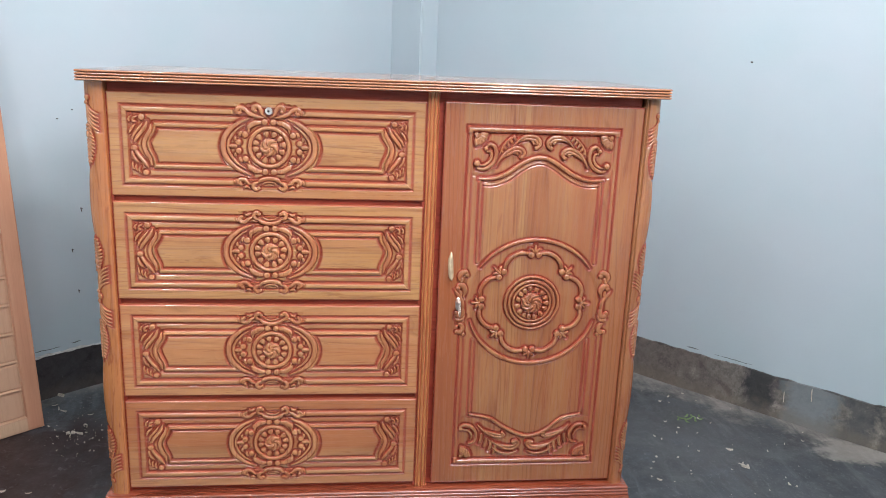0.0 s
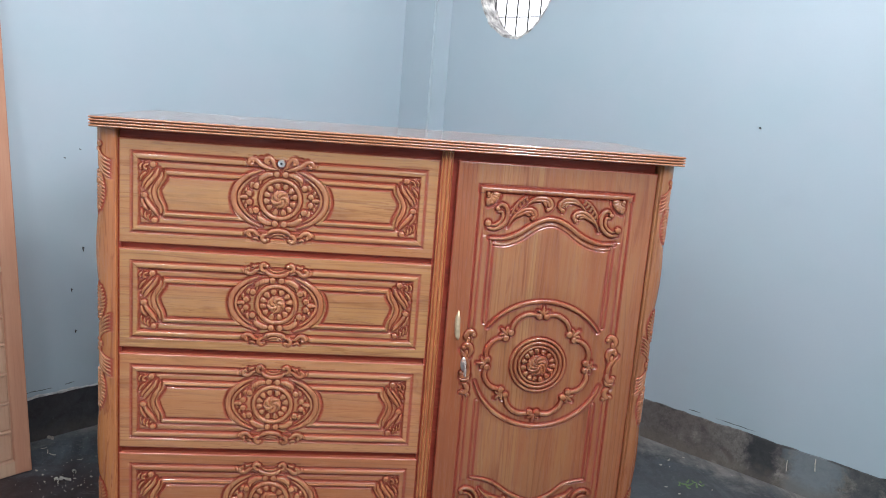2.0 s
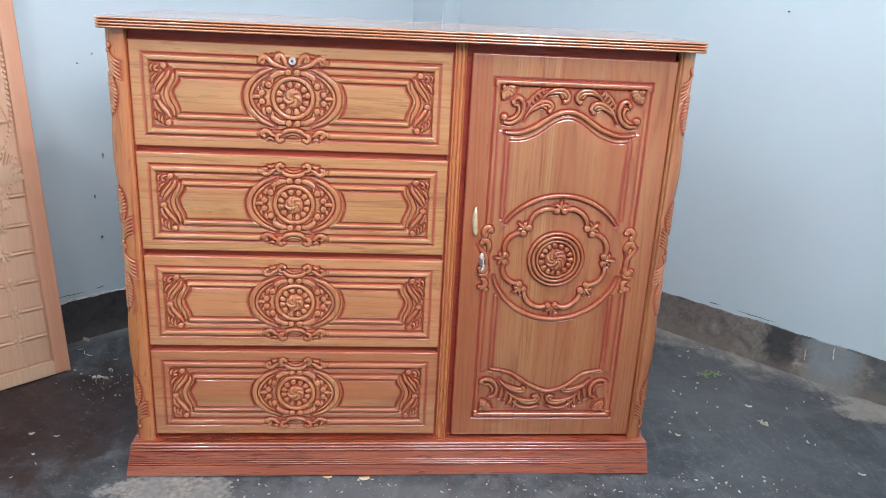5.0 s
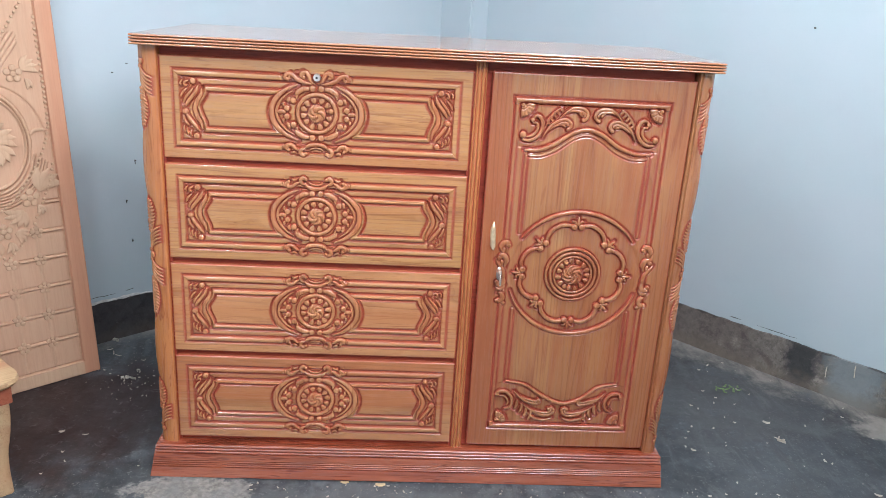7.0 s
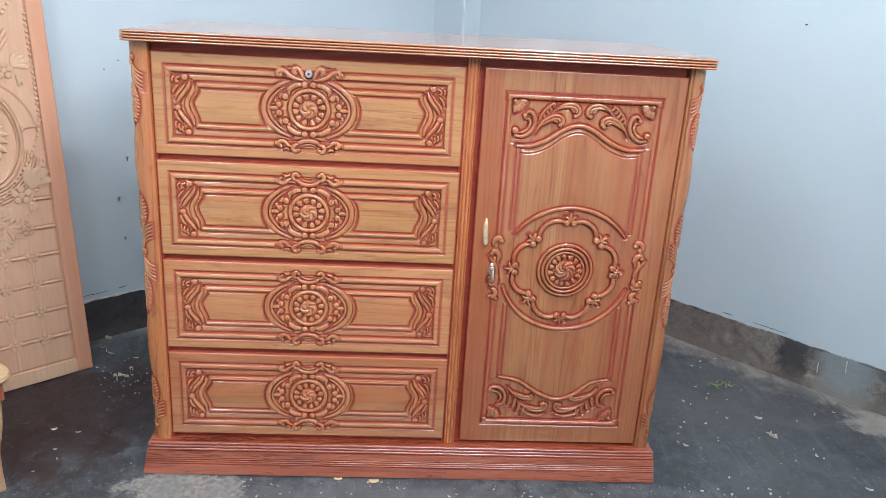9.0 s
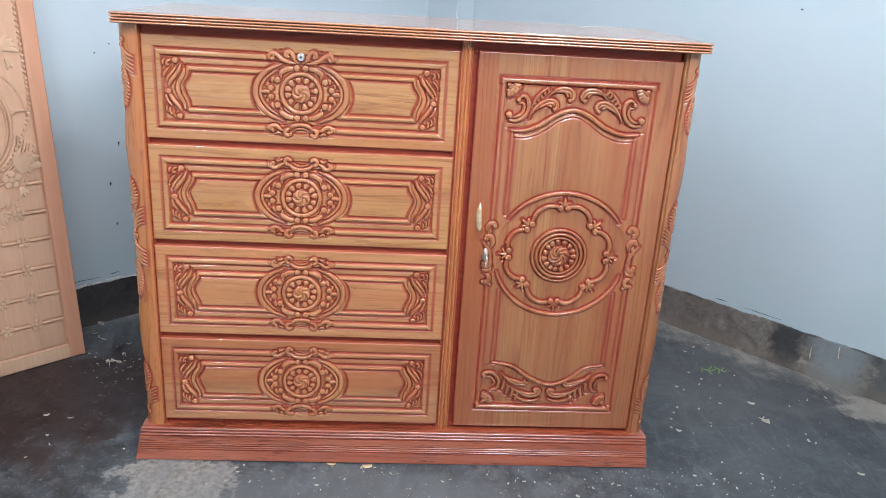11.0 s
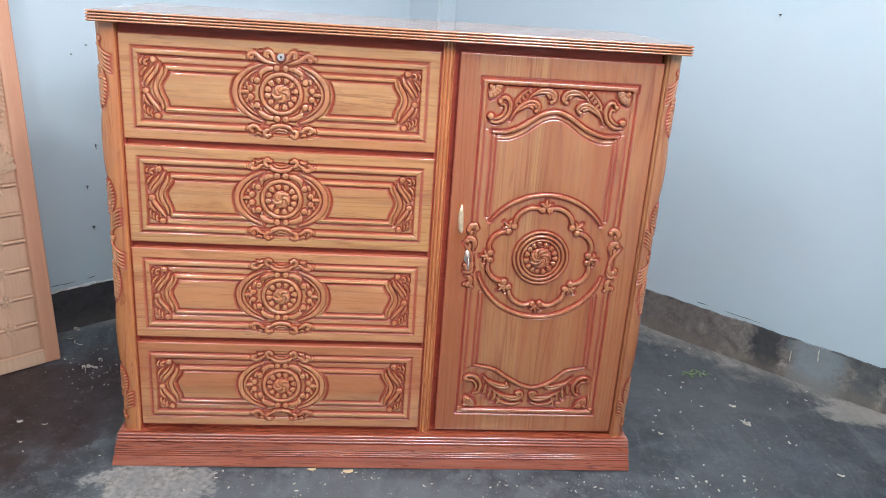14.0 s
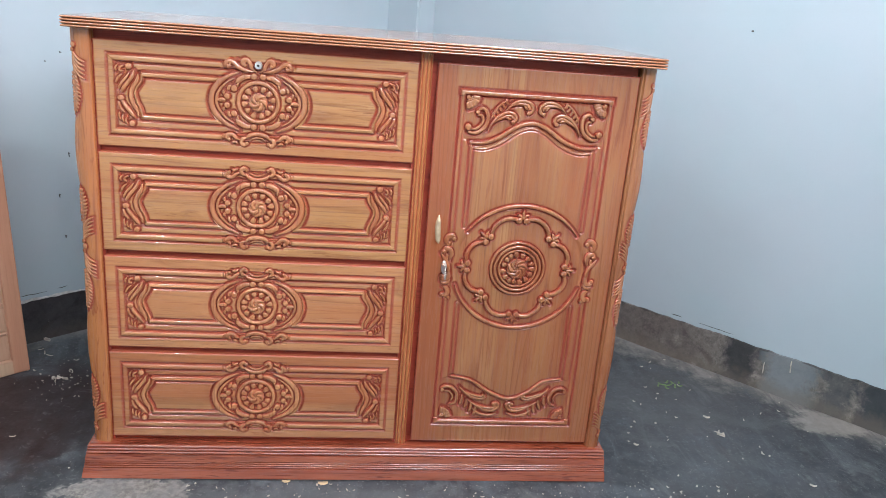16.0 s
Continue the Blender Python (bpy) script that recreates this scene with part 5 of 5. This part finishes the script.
bm = bmesh.new()
ribbon(bm, [(-0.1965, 0.1240), (-0.1975, 0.1000), (-0.1955, 0.0700), (-0.1930, 0.0560)], 0.0105, 0.016, ends=(0.3, 0.3), swell=0.25)
part("door_handle", bm, brass, door, "slim glossy pale grip", sharp=60)
bm = bmesh.new()
bmesh.ops.create_uvsphere(bm, u_segments=16, v_segments=10, radius=1, matrix=Matrix.LocRotScale((-0.1765, -0.003, 0.0005), None, (0.0066, 0.0036, 0.0165)))
part("lock", bm, steel, door, "steel lock plate with a key in it")
bm = bmesh.new()
bmesh.ops.create_cone(bm, segments=14, radius1=0.0055, radius2=0.0048, depth=0.014, cap_ends=True, matrix=Matrix.Translation((-0.1765, -0.010, 0.0070)) @ Matrix.Rotation(radians(90), 4, "X"))
box(bm, -0.1790, -0.1740, -0.030, -0.012, 0.004, 0.010, 0.001)
for k in range(14):
    a = 2 * math.pi * k / 14
    y, z = -0.033 + 0.009 * math.cos(a), -0.006 + 0.010 * math.sin(a)
    box(bm, -0.1780, -0.1750, y - 0.0018, y + 0.0018, z - 0.0022, z + 0.0022)
part("key", bm, steel, door, sharp=30)


# ---------------------------------------------------------------- carved leaf leaning on the wall
PANEL_W, PANEL_H, PANEL_T, LEANING = 0.41, 1.90, 0.032, 6.5
panel = thing("headboard", "unfinished pale carved wooden headboard leaning against the wall", "headboard")
px, pm = Vector((0.7361, 0.6769, 0)), Vector((-0.6769, 0.7361, 0))
th = radians(LEANING)
up = pm * math.sin(th) + Vector((0, 0, math.cos(th)))
deep = px.cross(up) * -1
right_foot = Vector((-0.954, 0.502, 0.0))
mid_foot = right_foot - px * (PANEL_W / 2)
# local x along the foot, local y into the board, local z up the board
panel.matrix_world = Matrix(((px.x, deep.x, up.x, mid_foot.x), (px.y, deep.y, up.y, mid_foot.y), (px.z, deep.z, up.z, mid_foot.z), (0, 0, 0, 1)))


LATTICE_U, LATTICE_V = (-0.073, 0.005, 0.083), (0.125, 0.208, 0.290, 0.373)
BEADS = [(0.155, 1.040), (0.155, 0.946), (0.156, 0.854), (0.155, 0.776), (0.153, 0.742), (0.139, 0.696), (0.117, 0.653), (0.085, 0.609), (0.052, 0.566), (0.015, 0.532), (0.0, 0.522)]
BEADS_UP = [(0.150, 1.115), (0.130, 1.083), (0.099, 1.036), (0.073, 0.999), (0.039, 0.963), (0.004, 0.935)]
BEADS_LOW = [(0.152, 0.640), (0.139, 0.594), (0.118, 0.548), (0.102, 0.518), (0.070, 0.458), (0.026, 0.409), (0.002, 0.388)]
MEDAL_V = 0.708


def panel_relief(U, V0):
    V = V0 + PANEL_H / 2
    A = np.abs(U)
    E = PANEL_W / 2 - A                  # distance from the upright edge
    d = np.maximum(0.044 - E, 0.042 - V)
    H = np.where(d < 0, -0.005, 0.0)
    H -= 0.004 * np.exp(-((d + 0.002) / 0.002) ** 2)
    field = (E > 0.048) & (V > 0.046)
    for z in (*LATTICE_V, 0.452, 0.534):
        reach = (A > {0.452: 0.098, 0.534: 0.116, 0.373: 0.028}.get(z, -1.0)) & (A < 0.158)
        H = np.where(field & reach, H + bead(np.abs(V - z), 0.0040, 0.0044, 0.0018, 0.0040) * (np.abs(V - z) < 0.012), H)
    low = np.interp(A, [0.0, 0.026, 0.070, 0.102, 0.118, 0.139, 0.152], [0.388, 0.409, 0.458, 0.518, 0.548, 0.594, 0.640])
    for u in LATTICE_U:
        H = np.where(field & (V < low - 0.006), H + 0.0020 * np.sqrt(np.clip(1 - ((U - u) / 0.0042) ** 2, 0, 1)), H)
    # the medallion: an upright oval with a double rim, and a wider arch over its upper half
    r = np.hypot(U / 0.100, (V - MEDAL_V) / 0.136)
    for rad, w in ((1.0, 0.0040), (0.915, 0.0032)):
        e = np.abs(r - rad) * 0.112
        H = np.where(field & (e < 0.010), H + bead(e, w, 0.0036, 0.0016, 0.0030), H)
    H = np.where(r < 0.88, H - 0.0036 * np.clip((0.88 - r) / 0.03, 0, 1), H)
    e = np.abs(np.hypot(U / 0.146, (V - MEDAL_V) / 0.158) - 1.0) * 0.15
    H = np.where((V > MEDAL_V + 0.010) & field, H - 0.0042 * np.exp(-(e / 0.0022) ** 2), H)
    # reeds that sweep under the medallion, and others that hang over it
    for k in range(5):
        e = np.abs(np.hypot(U / (0.112 + 0.0085 * k), (V - MEDAL_V) / (0.146 + 0.0080 * k)) - 1.0) * (0.128 + 0.008 * k)
        H = np.where((V < 0.672 - 0.006 * k) & field & (e < 0.006), H + bead(e, 0.0034, 0.0034, 0.0012, 0.0028), H)
    for k in range(4):
        e = np.abs(A * 0.80 - (V - 0.925) * 0.60 - 0.020 - 0.011 * k)
        H = np.where((V > 0.865) & (V < 1.00) & (A < 0.105) & (e < 0.006), H + bead(e, 0.0038, 0.0018, 0.0014, 0.0014), H)
    return H


pmesh = board_mesh("board", PANEL_W / 2, PANEL_H / 2, 240, 950, PANEL_T, panel_relief)
board = link_mesh("board", pmesh, wood_raw, panel, "pale sanded board with a grooved lattice", sharp=40)
wood_border = wood("raw_pinkish_wood", 2, (0.60, 0.370, 0.240), (0.535, 0.312, 0.198), (0.44, 0.235, 0.145), rough=0.55, coat=0.0, streaks=0.2, vary=0.6, flecks=0.2, blush=0.5, cuts=0.12, figure=0.25, dashes=0.15)
pmesh.materials.append(wood_border)
middles = np.empty(len(pmesh.polygons) * 3)
pmesh.polygons.foreach_get("center", middles)
pmesh.polygons.foreach_set("material_index", (np.abs(middles[::3]) > PANEL_W / 2 - 0.045).astype(np.int32))
board.location = (0, 0, PANEL_H / 2)


def pcarve(name, fill):
    bm = bmesh.new()
    fill(bm)
    ob = part(name, bm, wood_raw, panel, sharp=60)
    return ob


def on_panel(u, v):
    return 0.0028


def flower(bm, u, z, r):
    knob(bm, u, z, r * 0.36, 0.006, on_panel)
    for k in range(5):
        a = 2 * math.pi * k / 5 + 0.3
        knob(bm, u + r * 0.66 * math.cos(a), z + r * 0.66 * math.sin(a), r * 0.40, 0.005, on_panel)


def spray(bm, u, z, a0, count, long):
    for k in range(count):
        a = radians(a0 + 24 * (k - count / 2))
        ribbon(bm, [(u, z), (u + 0.5 * long * math.cos(a + 0.25), z + 0.5 * long * math.sin(a + 0.25)), (u + long * math.cos(a), z + long * math.sin(a))], long * 0.25, 0.0045, on_panel, steps=4, ends=(0.4, 0.15), swell=0.4)


half = PANEL_W / 2
for u in LATTICE_U:
    for z in LATTICE_V:
        if z < 0.35 or u > 0:
            pcarve("flower_carving", lambda bm: flower(bm, u, z, 0.0175))


def bead_row(bm):
    for line in (BEADS, BEADS_UP, BEADS_LOW):
        last = None
        for q in glide(line, 12):
            if last is None or np.hypot(*(q - last)) > 0.0125:
                for s in (-1, 1):
                    knob(bm, s * q[0], q[1], 0.0044, 0.0062, on_panel)
                last = q


tagged(pcarve("bead_trim", bead_row), kind="stuff")


for k in range(6):
    pcarve("leaf_spray", lambda bm: spray(bm, 0.014 * math.cos(radians(60 * k + 20)), MEDAL_V + 0.014 * math.sin(radians(60 * k + 20)), 60 * k + 20, 3, 0.056))
pcarve("flower_carving", lambda bm: flower(bm, 0.0, MEDAL_V, 0.030))
for s in (-1, 1):
    for u, z, r in ((0.084, 0.891, 0.024), (0.080, 0.551, 0.026)):
        pcarve("flower_carving", lambda bm: flower(bm, s * u, z, r))
    for u, z, a, count, long in ((0.106, 0.900, 40, 4, 0.044), (0.112, 0.878, 300, 2, 0.032), (0.108, 0.568, 62, 4, 0.068), (0.056, 0.520, 235, 5, 0.050), (0.098, 0.528, 300, 3, 0.030),
                                 (0.030, 0.458, -20, 4, 0.036), (0.012, 0.436, 285, 3, 0.034)):
        pcarve("leaf_spray", lambda bm: spray(bm, s * u, z, a if s > 0 else 180 - a, count, long))
    pcarve("flower_carving", lambda bm: flower(bm, s * 0.083, 0.452, 0.018))
    pcarve("link_carving", lambda bm: ribbon(bm, [(s * 0.102, 0.722), (s * 0.116, 0.737), (s * 0.146, 0.737)], 0.010, 0.005, on_panel))


pcarve("flower_carving", lambda bm: flower(bm, 0.0, 0.466, 0.024))


# ---------------------------------------------------------------- low stool
stool = thing("low_stool", "low unpolished wooden stool with curved legs", "stool", (-1.166, -0.102, 0), 42.6)
SEAT = 0.20
bm = bmesh.new()
n = 72
loops = []
for z, o in ((0.2795, 0.010), (0.283, 0.003), (0.288, 0.0), (0.2885, 0.004), (0.2895, 0.004), (0.290, 0.0), (0.2975, 0.002), (0.300, 0.009)):
    loop = []
    for k in range(n):
        a = 2 * math.pi * k / n
        c, s = math.cos(a), math.sin(a)
        e = 0.24
        wavy = 1 - 0.05 * math.cos(4 * a) ** 2 * (1 - abs(math.sin(2 * a)))
        r = SEAT + 0.015 - o
        loop.append(bm.verts.new((r * wavy * math.copysign(abs(c) ** e, c), r * wavy * math.copysign(abs(s) ** e, s), z)))
    loops.append(loop)
for r0, r1 in zip(loops, loops[1:]):
    for k in range(n):
        bm.faces.new((r0[k], r0[(k + 1) % n], r1[(k + 1) % n], r1[k]))
bm.faces.new(loops[0])
bm.faces.new(loops[-1])
part("seat", bm, wood_seat, stool, "pale yellow seat board with a rounded rim", sharp=40)
for k in range(4):
    ap = part("apron", boxed(-SEAT + 0.05, SEAT - 0.05, SEAT - 0.045, SEAT - 0.025, 0.235, 0.280, bevel=0.002), wood_apron, stool, "reddish apron board")
    ap.rotation_euler = (0, 0, radians(90 * k))
    st = part("stretcher", boxed(-SEAT + 0.04, SEAT - 0.04, SEAT - 0.048, SEAT - 0.030, 0.060, 0.085, bevel=0.003), wood_seat, stool)
    st.rotation_euler = (0, 0, radians(90 * k))
    bm = bmesh.new()
    rows = []
    for i in range(15):
        z = 0.280 * (1 - i / 14)
        q = i / 14
        out = SEAT - 0.035 + 0.007 * math.sin(math.pi * min(1, q * 1.6)) - 0.012 * q + 0.003 * max(0, q - 0.8) * 5
        half_w = 0.0165 - 0.003 * math.sin(math.pi * q)
        rows.append([bm.verts.new((out + a * half_w, out + b * half_w, z)) for a, b in ((-1, -0.7), (-0.7, -1), (0.7, -1), (1, -0.7), (1, 0.7), (0.7, 1), (-0.7, 1), (-1, 0.7))])
    for r0, r1 in zip(rows, rows[1:]):
        for j in range(8):
            bm.faces.new((r0[j], r0[(j + 1) % 8], r1[(j + 1) % 8], r1[j]))
    bm.faces.new(rows[0])
    bm.faces.new(rows[-1])
    leg = part("leg", bm, wood_seat, stool, sharp=50)
    at = SEAT - 0.032
    block = part("corner_block", boxed(at - 0.022, at + 0.021, at - 0.022, at + 0.021, 0.236, 0.279, bevel=0.003), wood_apron, stool, "reddish block over the leg")
    block.rotation_euler = (0, 0, radians(90 * k))
    leg.rotation_euler = (0, 0, radians(90 * k))


# ---------------------------------------------------------------- nails in the walls
def nail(place, m, r, drop=0.0):
    """A nail head; drop: how far a bent shank hangs down the wall."""
    local = m.inverted() @ Vector(place)
    bm = bmesh.new()
    bmesh.ops.create_cone(bm, segments=10, radius1=r, radius2=r * 0.8, depth=0.010, cap_ends=True, matrix=Matrix.Translation((0, -0.004, 0)) @ Matrix.Rotation(radians(90), 4, "X"))
    if drop:
        bmesh.ops.create_cone(bm, segments=8, radius1=r * 0.7, radius2=r, depth=drop, cap_ends=True, matrix=Matrix.Translation((0.0015, -0.005, -drop / 2)) @ Matrix.Rotation(radians(8), 4, "Y"))
    ob = part("wall_nail", bm, iron)
    ob.matrix_world = m @ Matrix.Translation((local.x, 0, local.z))
    tagged(ob, "bent dark nail hanging from the blue wall" if drop else "small dark nail head in the blue wall", "nail", "nails in the walls")


for place, drop in (((-0.93, 0.775, 0.463), 0.009), ((-0.922, 0.782, 0.327), 0.007), ((-0.908, 0.795, 0.896), 0.0), ((-0.942, 0.764, 0.870), 0.0), ((-0.902, 0.799, 0.591), 0.012)):
    nail(place, M_LEFT, 0.0017, drop)
nail((1.138, 0.658, 1.12), M_RIGHT, 0.0026)


# ---------------------------------------------------------------- litter on the floor
def chip_mesh(bm, x, y, long, wide, thick, turn, bend=0.0):
    c, s = math.cos(turn), math.sin(turn)
    rows = []
    for k in range(4):
        q = k / 3
        w = wide * (0.35 + 0.65 * math.sin(math.pi * (0.12 + 0.76 * q)))
        lift = bend * (2 * q - 1) ** 2
        row = []
        for a, z in ((-0.5, 0.0), (-0.42, thick), (0.42, thick), (0.5, 0.0)):
            u, v = (q - 0.5) * long, a * w
            row.append(bm.verts.new((x + u * c - v * s, y + u * s + v * c, z + lift)))
        rows.append(row)
    for r, t in zip(rows, rows[1:]):
        for k in range(4):
            bm.faces.new((r[k], r[(k + 1) % 4], t[(k + 1) % 4], t[k]))
    bm.faces.new(rows[0])
    bm.faces.new(rows[-1][::-1])


def litter(name, x, y, long, wide, turn, mat, label, category, bend=0.002):
    bm = bmesh.new()
    chip_mesh(bm, 0, 0, long, wide, 0.0015, radians(turn), bend)
    ob = part(name, bm, mat, sharp=60)
    ob.location = (x, y, -0.0008)
    tagged(ob, label, category)


litter("dry_leaf", -0.077, -0.052, 0.024, 0.014, 5, leaf_yellow, "small dry yellow leaf lying beside the plinth", "leaf")
litter("dry_leaf", -0.165, -0.046, 0.020, 0.009, 0, leaf_yellow, "small dry yellow leaf lying beside the plinth", "leaf")


def curled(name, x, y, radius, wide, turns, turn, label):
    """A plane shaving rolled up on its side."""
    bm = bmesh.new()
    rows = []
    count = int(14 * turns)
    for k in range(count + 1):
        a = 2 * math.pi * turns * k / count - 1.2
        r = radius * (1 - 0.35 * k / count)
        w = wide * (0.5 + 0.5 * math.sin(math.pi * (0.15 + 0.7 * k / count)))
        drift = 0.5 * wide * k / count
        rows.append([bm.verts.new(((r - d) * math.cos(a), drift + e * w, (r - d) * math.sin(a))) for d, e in ((0, -0.5), (0, 0.5), (0.0009, 0.5), (0.0009, -0.5))])
    for r0, r1 in zip(rows, rows[1:]):
        for k in range(4):
            bm.faces.new((r0[k], r0[(k + 1) % 4], r1[(k + 1) % 4], r1[k]))
    bm.faces.new(rows[0])
    bm.faces.new(rows[-1][::-1])
    low = min(v.co.z for v in bm.verts)
    ob = part(name, bm, shaving, sharp=60)
    ob.location = (x, y, -low - 0.001)
    ob.rotation_euler = (0, 0, radians(turn))
    tagged(ob, label, "shaving", "curled shavings on the floor")


for x, y, radius, wide, turns, turn in ((-0.865, 0.434, 0.007, 0.014, 0.8, 20), (-0.855, 0.449, 0.006, 0.008, 1.1, 100), (-0.838, 0.446, 0.005, 0.022, 0.6, 80), (-0.836, 0.490, 0.006, 0.009, 0.9, 30),
                                        (-0.976, 0.700, 0.007, 0.014, 0.8, 65), (1.053, 0.188, 0.006, 0.026, 0.5, 50)):
    curled("wood_shaving", x, y, radius, wide, turns, turn, "pale curled plane shaving on the dark cement")
for x, y, long, wide, turn, mat in ((1.195, -0.050, 0.036, 0.012, -28, shaving), (-0.859, 0.138, 0.030, 0.005, 14, shaving), (-0.884, 0.056, 0.015, 0.010, 5, shaving), (-0.862, 0.015, 0.018, 0.005, -50, shaving),
                                    (-0.846, 0.573, 0.024, 0.005, 30, shaving), (-0.955, 0.616, 0.050, 0.005, -70, shaving), (-0.935, 0.600, 0.045, 0.006, -20, shaving), (-0.975, 0.640, 0.034, 0.004, 35, shaving),
                                    (-0.925, 0.150, 0.030, 0.014, 20, shaving), (1.146, 0.087, 0.014, 0.008, 40, shaving)):
    litter("wood_chip", x, y, 0.50 * long, 0.66 * wide, turn, mat, "pale wood chip on the dark cement", "wood chip")
for k, (x, y, long) in enumerate(((0.93, 0.48, 0.012), (0.937, 0.403, 0.012), (0.859, 0.385, 0.011), (1.001, 0.4, 0.008), (0.938, 0.318, 0.007), (0.957, 0.29, 0.01), (1.055, 0.199, 0.03), (1.168, 0.281, 0.01), (0.778, 0.138, 0.017), (0.88, 0.163, 0.008), (1.133, 0.099, 0.016), (1.056, 0.296, 0.024), (1.075, 0.465, 0.009), (1.048, 0.496, 0.012), (0.972, 0.629, 0.012), (1.014, 0.664, 0.018), (0.762, 0.153, 0.009), (0.796, 0.232, 0.008), (1.243, 0.321, 0.014), (1.312, 0.339, 0.012))):
    litter("wood_chip", x, y, 0.85 * long, long * (0.28 + 0.12 * (k % 3)), 63 * k % 180, shaving, "pale wood chip on the dark cement", "wood chip")
for dx, dy, turn, long in ((0, 0, 20, 0.034), (0.022, -0.010, 70, 0.030), (-0.018, 0.006, 150, 0.026), (0.004, 0.020, 45, 0.024), (-0.010, -0.018, 100, 0.022), (0.040, -0.004, 10, 0.020), (-0.034, -0.006, 60, 0.014), (0.024, 0.018, 120, 0.016), (0.046, 0.016, 80, 0.012)):
    litter("green_scrap", 1.012 + dx, 0.496 + dy, long, 0.0075, turn, leaf_green, "crushed green leaf scrap on the floor", "leaf", 0.003)

rng = random.Random(7)
bm = bmesh.new()
for k in range(340):
    if k < 190:
        x, y = rng.uniform(-0.45, 1.0), -0.055 - abs(rng.gauss(0, 0.10))
    elif k < 225:
        x, y = rng.gauss(1.05, 0.28), rng.gauss(0.20, 0.25)
    elif k < 290:
        x, y = rng.gauss(-0.84, 0.06), rng.gauss(0.46, 0.06)
    else:
        x, y = rng.uniform(-1.4, 1.6), rng.uniform(-0.6, 1.2)
    long = rng.choice((0.002, 0.0025, 0.003, 0.004, 0.006, 0.008)) * rng.uniform(0.7, 1.3)
    if abs(x) < 0.64 and -0.046 < y < 0.42:
        continue
    if x * 0.7411 + y * 0.6714 > 1.27 or -x * 0.677 + y * 0.736 > 1.15:
        continue
    chip_mesh(bm, x, y, long, long * rng.uniform(0.35, 0.8), 0.0012, rng.uniform(0, 6.28), rng.uniform(0, 0.002))
shavings = part("wood_shavings", bm, shaving, sharp=60)
shavings.location.z = -0.0008
tagged(shavings, "scattered pale wood shavings and dust flecks", "shavings", kind="stuff")
